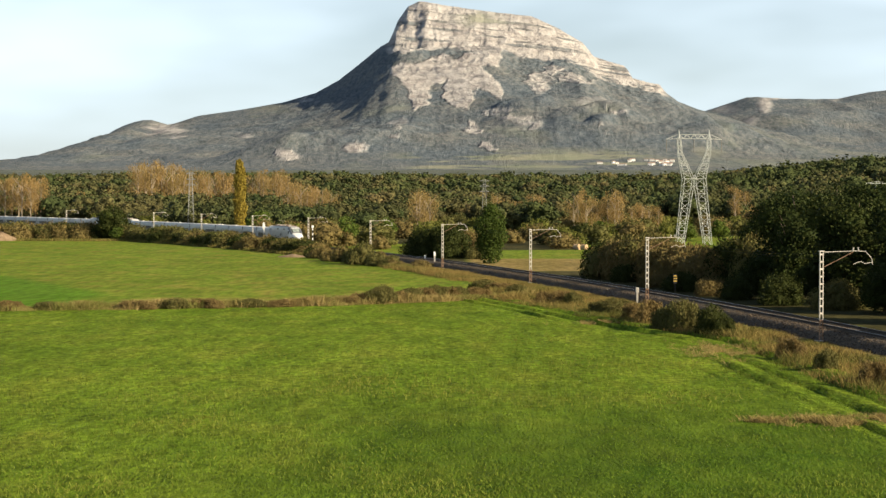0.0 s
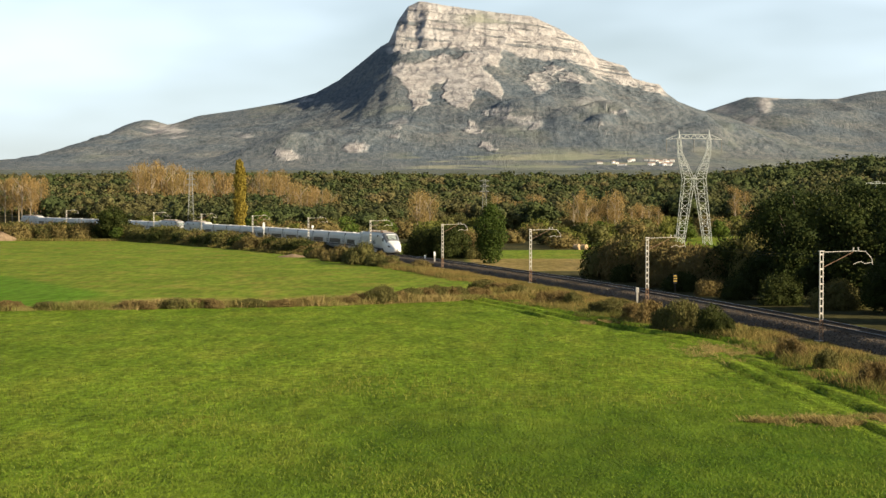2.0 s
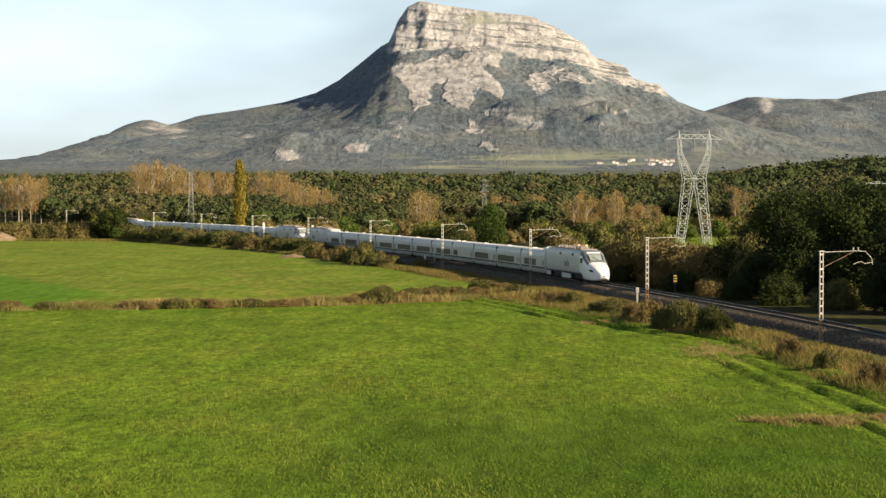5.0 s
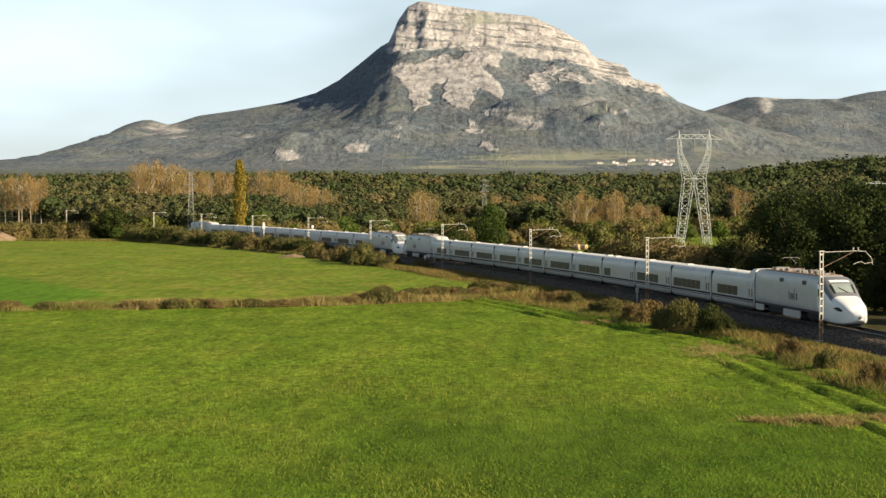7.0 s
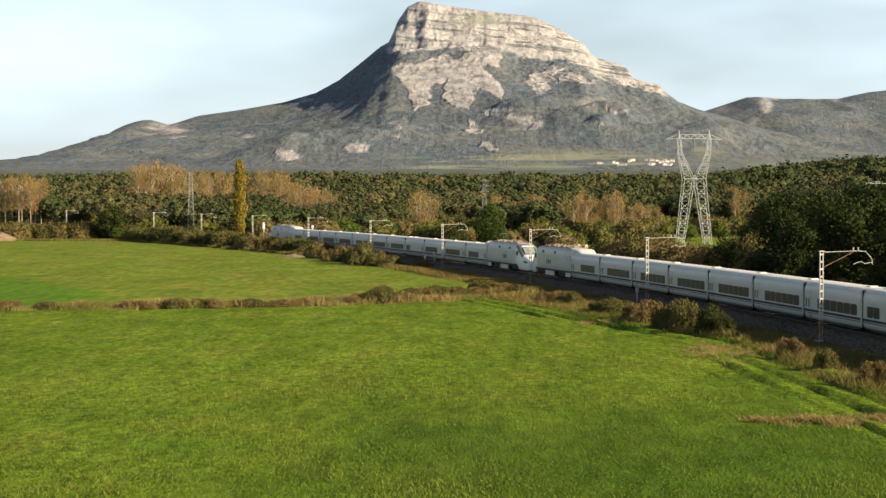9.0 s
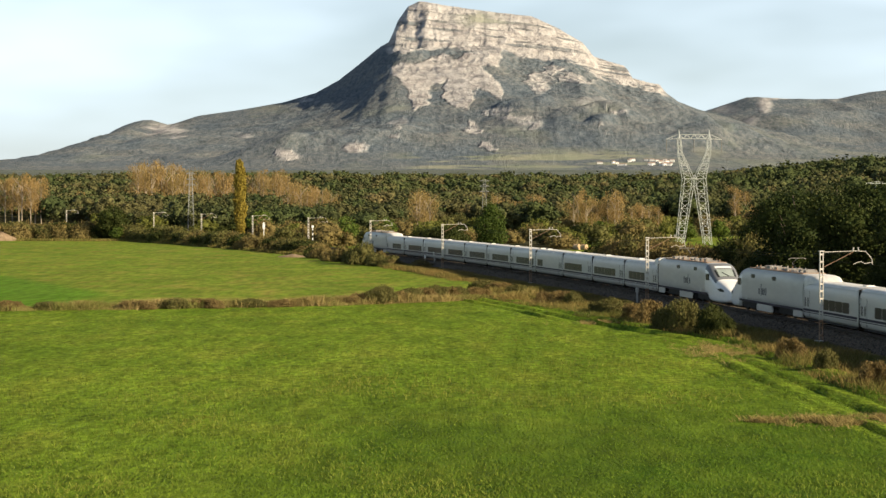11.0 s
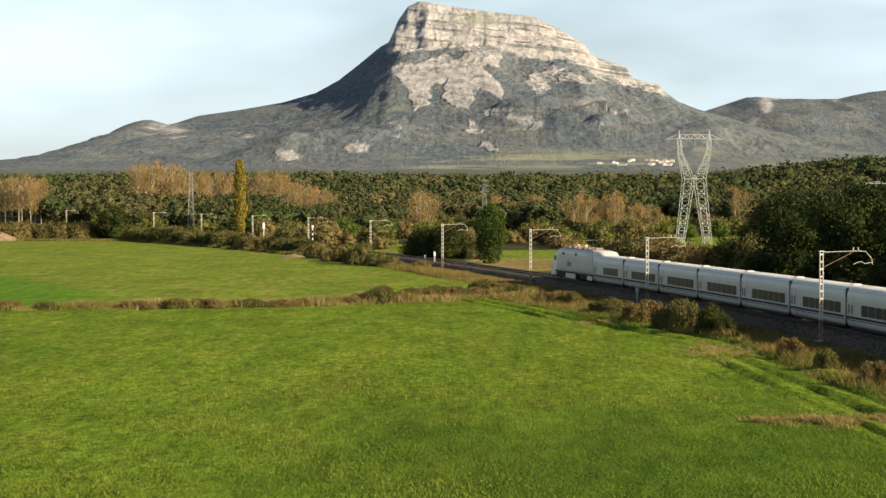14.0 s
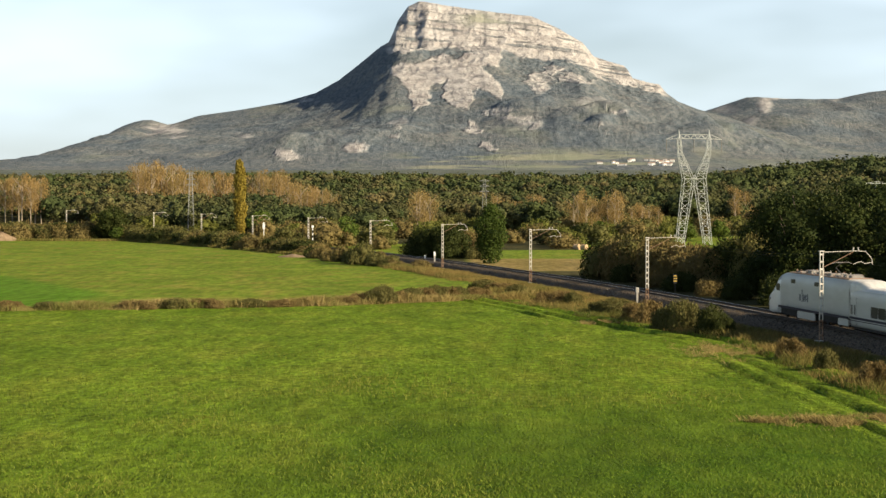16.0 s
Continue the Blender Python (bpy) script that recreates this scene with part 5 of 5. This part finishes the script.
def build_poplars():
    gold = thing("golden_poplar", "tall columnar poplar with golden autumn leaves", "tree")
    add_wood(gold, limbs(22, 3, 71, r=0.35), M_PALEBARK)
    part("crown", crown_data("crown", 71, [((0.25 * math.sin(i * 2.1), 0.25 * math.cos(i * 1.7), 2.6 + 1.62 * i), (1.25 + 0.75 * math.sin(math.pi * (i + 1.5) / 14) + 0.2 * math.sin(i * 5), 1.7, 1.6)) for i in range(12)], 6000, 0.34, M_POPLAR, 0.25, spiky=0.6, core=0.5), None, gold)
    x, y = out(-110.3, 492)
    gold.matrix_basis = place(x, y, 0.78, 0.98)
    rus = {}
    for key, h, w, seed, mat, tone in (("a", 1.0, 0.42, 72, M_RUSSET, 0.15), ("b", 1.0, 0.50, 73, M_RUSSET, 0.35), ("c", 1.0, 0.38, 74, M_RUSSET, 0.05)):
        t = thing("bare_poplar", "thinly leaved russet poplar with a pale trunk", "tree", "russet poplars before the woods")
        add_wood(t, limbs(h, w * 1.1, seed, 10, 0.016, 0.25, 0.35), M_PALEBARK)
        lb = [((0.5 * w * random.Random(seed * 9 + i).uniform(-0.6, 0.6), 0.5 * w * random.Random(seed * 7 + i).uniform(-0.6, 0.6), 0.34 + 0.6 * i / 14), (w * 0.26, w * 0.26, 0.11)) for i in range(14)]
        part("crown", crown_data("crown", seed, lb, 1350, 0.0125, mat, tone, spiky=1.2, core=0, fill=0.8, inner=0.75), None, t)
        rus[key] = t
    rng, spots = random.Random(8), []
    for m0, m1, n, d0, d1, h0, h1 in ((-242, -217, 8, 690, 720, 17, 20), (-168, -136, 11, 760, 850, 20, 25), (-134, -112, 7, 800, 860, 18, 23), (-104, -84, 8, 740, 820, 18, 22), (-86, -60, 8, 620, 680, 12, 17),
                                      (-16, -6, 4, 520, 560, 11, 14), (24, 54, 6, 540, 600, 10, 13), (68, 98, 8, 500, 550, 11, 14), (100, 118, 4, 500, 540, 8, 11), (-200, -176, 4, 760, 800, 9, 13), (158, 166, 2, 600, 640, 11, 14)):
        for i in range(n):
            h = rng.uniform(h0, h1)
            spots.append((rng.choice("abc"), m0 + (m1 - m0) * (i + rng.uniform(0.1, 0.9)) / n, rng.uniform(d0, d1), h * rng.uniform(0.85, 1.1), h))
    scatter_copies(rus, spots)


def build_valley_scrub():
    """Bushes and small trees between the railway and the woods."""
    kinds = {}
    for key, mat, tone, seed, label in (("g", M_BUSH, 0.15, 81, "olive green scrub bush before the woods"), ("b", M_BUSH, 0.6, 82, "brown autumn scrub bush before the woods"), ("o", M_OAK, 0.35, 83, "dark green scrub bush before the woods"),
                                        ("y", M_GREEN, 0.7, 84, "yellowish green young tree before the woods")):
        kinds[key] = thing("scrub_bush", label, "bush", "scrub before the woods")
        part("foliage", crown_data("foliage", seed, bush_lobes(seed, 12), 1400, 0.058, mat, tone, spiky=0.3), None, kinds[key])
    rng, spots = random.Random(21), []
    while len(spots) < 190:
        mil, d = rng.uniform(-250, 250), rng.uniform(400, 640)
        x, y = out(mil, d)
        off = float(line_offset(x, y)[0])
        if off > -9 or (25 < mil < 85 and d < 405) or (-28 < mil < -14 and d < 460) or (120 < mil < 165 and d < 520) or (mil > 120 and d < 460):
            continue
        k = rng.choice("gggbbboyyy")
        h = rng.uniform(3.0, 6.5)
        spots.append((k, mil, d, h * rng.uniform(0.9, 1.5), h))
    scatter_copies(kinds, spots)


def blades(name, spots_x, spots_y, height, width, mat, tone, seed, per=5, spread=0.14, lean=0.35, base_z=None):
    """Tufts of narrow blades, each a bent pair of triangles."""
    rng = np.random.RandomState(seed)
    n = len(spots_x) * per
    x = np.repeat(spots_x, per) + spread * rng.randn(n)
    y = np.repeat(spots_y, per) + spread * rng.randn(n)
    z = (ground_z(x, y) if base_z is None else np.repeat(base_z, per)) - 0.03
    h = np.repeat(height, per) * (0.55 + 0.75 * rng.rand(n))
    a = rng.uniform(0, 2 * np.pi, n)
    w = width * (0.6 + 0.8 * rng.rand(n))
    lx, ly = lean * h * rng.randn(n), lean * h * rng.randn(n)
    c, s = np.cos(a), np.sin(a)
    v = np.stack([np.stack([x - w * c, y - w * s, z], 1), np.stack([x + w * c, y + w * s, z], 1),
                  np.stack([x + w * 0.6 * c + lx * 0.54, y + w * 0.6 * s + ly * 0.54, z + h * 0.6], 1), np.stack([x + lx, y + ly, z + h], 1)], 1).reshape(-1, 3)
    t = np.clip(np.repeat(tone, per) + 0.2 * rng.randn(n), 0, 1).repeat(4)
    return quick_mesh(name, v, np.arange(n * 4).reshape(-1, 4), mat, t)


def build_grasses():
    rng = np.random.RandomState(31)
    # short meadow grass in the near field
    n = 48000
    y = 60 + 150 * rng.rand(n) ** 1.3
    x = rng.uniform(-0.27, 0.27, n) * y
    ok = (y < hedge_y(x) - 1) & (x < edge_x(y))
    x, y = x[ok], y[ok]
    patch = fbm(x / 7, y / 7, 33, 3)
    tagged(new("meadow_grass", blades("meadow_grass", x, y, 0.14 + 0.08 * patch, 0.016, M_BLADE, 0.35 + 0.7 * patch, 34, 4, 0.10, 0.5)), "short green meadow grass", "grass", kind="stuff")
    # dry weeds on the verge
    n = 36000
    s, off = rng.uniform(-60, 330, n), rng.uniform(3.6, 20, n)
    x, y = on_line(s, off)
    edge = edge_x(y)
    ok = np.where(y > 225, off < 10 + 2 * fbm(x / 4, y / 4, 35, 3), x > edge - 0.5 + 0.9 * fbm(x / 4, y / 4, 35, 3)) & (fbm(x / 5, y / 5, 36, 3) > -0.5)
    x, y, off = x[ok], y[ok], off[ok]
    tall = np.clip(0.55 + 0.5 * fbm(x / 6, y / 6, 37, 3), 0.2, 1.2) * np.interp(off, [3.6, 5.5, 9], [0.35, 0.8, 1.0])
    zb = np.interp(off, [0, 3.4, 5, 7, 10, 12.5], [-1.08, -1.10, -1.16, -1.24, -1.3, -1.32])
    tone = np.clip(0.32 + 0.9 * fbm(x / 7, y / 7, 38, 3), 0, 1)
    tagged(new("dry_weeds", blades("dry_weeds", x, y, tall, 0.015, M_DRY, tone, 39, 13, 0.30, 0.34, zb)), "tall dry weeds on the railway verge", "weeds", kind="stuff")
    # rank grass along the ditch between the meadows
    n = 11000
    x = rng.uniform(-60, 10, n)
    y = hedge_y(x) + rng.normal(0, 1.1, n) + 1.3
    tall = np.clip(0.58 + 0.8 * fbm(x / 2.6, y / 2.6, 40, 3), 0.25, 1.15)
    tone = np.clip(0.38 + 0.9 * fbm(x / 5, y / 5, 41, 3), 0, 1)
    tagged(new("ditch_grass", blades("ditch_grass", x, y, tall, 0.018, M_STRAW, tone, 42, 10, 0.34, 0.40)), "rank dry grass along a ditch", "grass", kind="stuff")
    # dry tufts inside the near meadow
    n = 900
    x = np.concatenate([rng.normal(15.3, 1.8, n), rng.uniform(15.4, 18.6, n // 4), rng.normal(18.6, 1.5, n), rng.normal(22.6, 0.9, n), rng.normal(20.2, 1.3, n)])
    y = np.concatenate([rng.normal(165, 1.0, n), rng.normal(91.8, 0.4, n // 4), rng.normal(91.8, 0.9, n), rng.normal(92.6, 1.0, n), rng.normal(133, 3.5, n)])
    keep = fbm(x / 0.8, y / 0.8, 44, 3) > 0.10
    tagged(new("dry_tufts", blades("dry_tufts", x[keep], y[keep], 0.30 + 0.12 * fbm(x[keep] / 0.9, y[keep] / 0.9, 47, 2), 0.011, M_STRAW, np.full(keep.sum(), 0.25), 45, 9, 0.16, 0.6)), "straw-coloured dry tufts in the meadow", "grass", kind="stuff")
    # taller grass of the far meadow's edge
    n = 9000
    mil = rng.uniform(-250, -15, n)
    d = np.interp(mil, [-250, -172, -70, -15], [489, 486, 352, 288]) + rng.normal(0, 1.5, n) - 2
    x, y = mil * d / 1000, d
    tagged(new("edge_grass", blades("edge_grass", x, y, np.full(n, 0.6), 0.05, M_DRY, np.clip(0.6 + 0.3 * rng.randn(n), 0, 1), 46, 4, 0.3, 0.3)), "dry and green grass at the foot of the hedge", "grass", kind="stuff")


build_far_woods()
build_trackside_trees()
build_field_hedges()
build_near_bushes()
build_poplars()
build_valley_scrub()
build_grasses()


# ---------------------------------------------------------------- pylons
def lattice(m, a0, a1, w0, w1, bays, r=0.07):
    """Four corner bars from a0 to a1 (widths w0 and w1) with zigzag bracing."""
    a0, a1 = Vector(a0), Vector(a1)
    cs = [(-1, -1), (1, -1), (1, 1), (-1, 1)]
    pt = lambda k, c: a0.lerp(a1, k) + Vector((c[0] * (w0 + (w1 - w0) * k) / 2, c[1] * (w0 + (w1 - w0) * k) / 2, 0))
    for c in cs:
        m.tube([pt(0, c), pt(1, c)], r, 4)
    for i in range(bays):
        k0, k1 = i / bays, (i + 1) / bays
        for j in range(4):
            p, q = cs[j], cs[(j + 1) % 4]
            m.tube([pt(k0, p), pt(k1, q)] if i % 2 else [pt(k0, q), pt(k1, p)], r * 0.6, 4)
            m.tube([pt(k1, p), pt(k1, q)], r * 0.5, 4)
    return m


def build_portal_pylon():
    x, y = out(136.3, 442)
    p = thing("power_pylon", "large galvanised hourglass-shaped lattice power pylon", "power pylon", at=Matrix.Translation((x, y, -1.4)) @ Matrix.Rotation(radians(8), 4, "Z"))
    zw, zt = 16.0, 25.6
    for k in (-1, 1):
        part("leg", lattice(Mesh(), (k * 3.5, 0, 0), (k * 1.35, 0, zw), 1.7, 2.5, 9, 0.070), M_STEEL, p)
        part("upper_arm", lattice(Mesh(), (k * 1.35, 0, zw), (k * 3.5, 0, 22.2), 2.5, 1.0, 5, 0.075), M_STEEL, p)
        part("head", lattice(Mesh(), (k * 3.5, 0, 22.2), (k * 3.75, 0, zt + 0.2), 0.95, 0.8, 3, 0.07), M_STEEL, p)
        part("peak", Mesh().tube([(k * 3.75, 0, zt + 0.2), (k * 3.75, 0, zt + 2.2)], 0.34, 4, 0.05), M_STEEL, p)
        m = Mesh()
        m.tube([(k * 4.1, -0.4, zt), (k * 6.9, 0, zt - 0.15)], 0.06, 4).tube([(k * 4.1, 0.4, zt), (k * 6.9, 0, zt - 0.15)], 0.06, 4)
        m.tube([(k * 4.1, 0, zt + 1.0), (k * 6.9, 0, zt - 0.15)], 0.055, 4).tube([(k * 5.4, 0, zt - 0.05), (k * 5.4, 0, zt + 0.45)], 0.04, 4)
        part("outer_crossarm", m, M_STEEL, p)
    m = Mesh()
    for i in range(8):
        x0, x1 = -3.6 + 0.9 * i, -2.7 + 0.9 * i
        m.tube([(x0, -0.35, zt), (x1, -0.35, zt + 1.0)] if i % 2 else [(x0, -0.35, zt + 1.0), (x1, -0.35, zt)], 0.05, 4)
        m.tube([(x0, 0.35, zt), (x1, 0.35, zt + 1.0)] if i % 2 else [(x0, 0.35, zt + 1.0), (x1, 0.35, zt)], 0.05, 4)
    for yy in (-0.35, 0.35):
        m.tube([(-3.7, yy, zt), (3.7, yy, zt)], 0.065, 4).tube([(-3.7, yy, zt + 1.0), (3.7, yy, zt + 1.0)], 0.055, 4)
    part("bridge", m, M_STEEL, p)
    part("waist_beam", Mesh().tube([(-1.9, -0.6, zw), (1.9, -0.6, zw)], 0.09, 4).tube([(-1.9, 0.6, zw), (1.9, 0.6, zw)], 0.09, 4), M_STEEL, p)
    for xx in (-6.8, 0.0, 6.8):
        part("insulator_string", Mesh().tube([(xx, 0, zt - 0.2), (xx, 0, zt - 1.4), (xx, 0, zt - 3.2)], 0.09, 6), M_EQUIP, p)


def build_small_pylons():
    for mil, d, h, arm in ((-137, 560, 19.2, 1.4), (22.5, 600, 17.0, 1.6), (236, 470, 15.2, 3.2), (242, 1000, 28.0, 5.0), (154, 1500, 23.0, 5.0)):
        x, y = out(mil, d)
        z = float(ground_z(x, y)) - 0.2
        p = thing("power_pylon", "grey slender lattice power pylon above the trees", "power pylon", "small power pylons", at=Matrix.Translation((x, y, z)))
        steel = M_STEEL if 200 < mil < 240 else M_OLDSTEEL
        part("tower", lattice(Mesh(), (0, 0, 0), (0, 0, h), 2.0, 0.7, 12, 0.045), steel, p)
        for i in range(2 if arm > 2 else 3):
            zz = h - 0.4 - 1.7 * i
            part("crossarm", Mesh().tube([(-arm, 0, zz), (arm, 0, zz)], 0.09, 4).tube([(-arm, 0, zz), (0, 0.2, zz + 0.6), (arm, 0, zz)], 0.06, 4), steel, p)


build_portal_pylon()
build_small_pylons()


# ---------------------------------------------------------------- village and small things
M_WALL = material("whitewashed_wall", [(0.3, (0.74, 0.73, 0.71)), (0.7, (0.84, 0.83, 0.81))], 0.3, 0.9)
M_TILE = material("red_roof_tiles", [(0.3, (0.30, 0.22, 0.18)), (0.7, (0.44, 0.33, 0.27))], 0.4, 0.9, bump=0.05, bump_scale=4)
M_HAY = material("pale_straw", [(0.3, (0.38, 0.25, 0.14)), (0.7, (0.54, 0.39, 0.24))], 2.0, 0.95, bump=0.06, bump_scale=10, fine=(12, 0.25))
M_SIGN = material("white_enamel", [(0.3, (0.74, 0.74, 0.72)), (0.7, (0.82, 0.82, 0.80))], 1.5, 0.5)
M_YELLOW = material("faded_yellow_paint", [(0.3, (0.55, 0.36, 0.06)), (0.7, (0.65, 0.44, 0.10))], 2, 0.6)
M_BLACK = material("black_signal_paint", [(0.3, (0.015, 0.015, 0.015)), (0.7, (0.03, 0.03, 0.03))], 2, 0.5)
M_MOUND = material("bare_sandy_soil", [(0.3, (0.17, 0.115, 0.065)), (0.7, (0.30, 0.215, 0.135))], 0.6, 0.95, bump=0.15, bump_scale=2.5, fine=(4, 0.3))


def build_village():
    rng = random.Random(44)
    for i in range(30):
        mil = rng.gauss(118.5, 3.2) if i < 21 else rng.uniform(83, 112)
        d = rng.uniform(2570, 2670)
        x, y = out(mil, d)
        z = float(table_mountain_z(np.array([x]), np.array([y]))[0])
        w, l, h = rng.uniform(4, 6), rng.uniform(4, 8), rng.uniform(1.5, 3.6)
        hs = thing("village_house", "whitewashed village house with a tiled roof", "house", "village houses", at=Matrix.Translation((x, y, z - 4)) @ Matrix.Rotation(rng.uniform(-0.4, 0.4), 4, "Z"))
        part("wall", Mesh().box(-l / 2, l / 2, -w / 2, w / 2, -6, h + 4), M_WALL, hs)
        part("roof", Mesh().add([(-l / 2 - 0.5, -w / 2 - 0.6, h + 4.01), (l / 2 + 0.5, -w / 2 - 0.6, h + 4.01), (l / 2 + 0.5, w / 2 + 0.6, h + 4.01), (-l / 2 - 0.5, w / 2 + 0.6, h + 4.01), (-l / 2 - 0.5, 0, h + 5.0), (l / 2 + 0.5, 0, h + 5.0)],
                                [(0, 1, 5, 4), (2, 3, 4, 5), (0, 4, 3), (1, 2, 5), (0, 3, 2, 1)]), M_TILE, hs)
        for k in range(3):
            xx = -l / 2 + l * (k + 0.5) / 3
            part("window", Mesh().box(xx - 0.6, xx + 0.6, -w / 2 - 0.06, -w / 2 + 0.1, h - 0.5, h + 1.2), M_PANE, hs)


def build_track_furniture():
    # short concrete marker with a white head
    x, y = on_line(52.1, 3.6)
    post = thing("marker_post", "short concrete marker post with a white head", "marker post", at=Matrix.Translation((x, y, -1.05)))
    part("post", Mesh().box(-0.1, 0.1, -0.1, 0.1, 0, 1.1, 0.02), M_CONCRETE, post)
    part("head", Mesh().box(-0.18, 0.18, -0.11, 0.11, 1.1, 1.62, 0.06), M_CONCRETE, post, "white rounded head")
    for mil, d, h in ((-4.6, 301, 2.3), (-9.8, 302, 1.7), (-67.5, 399, 0.9), (-69, 401, 0.9)):
        x, y = out(mil, d)
        p = thing("marker_post", "white painted trackside post", "marker post", "white posts", at=Matrix.Translation((x, y, -1.1)))
        part("post", Mesh().box(-0.13, 0.13, -0.1, 0.1, 0, h * 0.7, 0.03), M_CONCRETE, p)
        part("head", Mesh().box(-0.17, 0.17, -0.12, 0.12, h * 0.7, h, 0.04), M_SIGN, p)
    # signal seen from behind with yellow bands
    x, y = out(126.3, 214)
    sg = thing("shunting_signal", "small dark signal with faded yellow bands", "signal", at=Matrix.Translation((x, y, -1.2)))
    part("post", Mesh().tube([(0, 0, 0), (0, 0, 1.4)], 0.07, 8), M_BLACK, sg)
    hd = part("head", Mesh().box(-0.2, 0.2, -0.12, 0.12, 1.2, 2.3, 0.04), M_BLACK, sg)
    for z in (1.45, 1.75, 2.05):
        part("band", Mesh().box(-0.205, 0.205, -0.128, -0.10, z, z + 0.12), M_YELLOW, hd)
    # tall white signal board and banded signal mast near the hedge
    x, y = out(-97.4, 421)
    wb = thing("signal_board", "white oval signal board on a post", "signal", at=Matrix.Translation((x, y, -1.0)))
    part("post", Mesh().tube([(0, 0, -0.2), (0, 0, 3.75)], 0.09, 8), M_SIGN, wb)
    part("board", Mesh().add([(0.30 * math.cos(a), yy, 4.6 + 0.9 * math.sin(a)) for yy in (-0.08, 0.08) for a in [2 * math.pi * i / 14 for i in range(14)]],
                             [tuple(range(14))[::-1], tuple(range(14, 28))] + [(i, (i + 1) % 14, 14 + (i + 1) % 14, 14 + i) for i in range(14)]), M_SIGN, wb)
    x, y = out(-70.9, 406)
    bm_ = thing("signal_mast", "black and white banded signal mast", "signal", at=Matrix.Translation((x, y, -1.0)))
    for i in range(8):
        part("band", Mesh().tube([(0, 0, 0.55 * i), (0, 0, 0.55 * i + 0.548)], 0.12, 8), M_SIGN if i % 2 else M_BLACK, bm_)
    part("head", Mesh().box(-0.25, 0.25, -0.15, 0.15, 4.42, 4.95, 0.05), M_SIGN, bm_, "white signal head")
    # bales at the far field's end
    for mil, d in ((72.8, 400), (76.8, 398)):
        x, y = out(mil, d)
        b = thing("straw_bale", "large pale straw bale at the field's edge", "straw bale", "straw bales", at=Matrix.Translation((x, y, -1.35)) @ Matrix.Rotation(radians(-40), 4, "Z"))
        part("bale", Mesh().tube([(-0.62, 0, 0.66), (-0.55, 0, 0.66), (0.55, 0, 0.66), (0.62, 0, 0.66)], 0.66, 18), M_HAY, b)
    # mounds of bare soil
    for mil, d, w, h in ((-240, 486, 5.0, 2.6), (-81, 352, 3.6, 0.7)):
        x, y = out(mil, d)
        rng = np.random.RandomState(int(d))
        n = 14
        g = np.linspace(-1, 1, n)
        gx, gy = np.meshgrid(g, g)
        z = np.clip(1 - gx**2 - gy**2, -0.1, 1) ** 1 * h * (0.8 + 0.35 * fbm(gx * 2 + 5, gy * 2 + 5, 91, 3))
        hp = new("earth_mound", grid_mesh("earth_mound", g * w, g * w * 0.7, z, M_MOUND))
        hp.matrix_basis = Matrix.Translation((x, y, -1.4))
        tagged(hp, "low mound of bare sandy soil beside the meadow", "mound", "mounds of bare soil")


build_village()
build_track_furniture()


# ---------------------------------------------------------------- movement
def motions():
    """The train runs along the line at about 140 km/h."""
    for ob, front, ln, way in VEHICLES:
        walk(ob, [(0.5 * k, vehicle_pose(front, ln, way, 0.5 * k)) for k in range(33)])


motions()
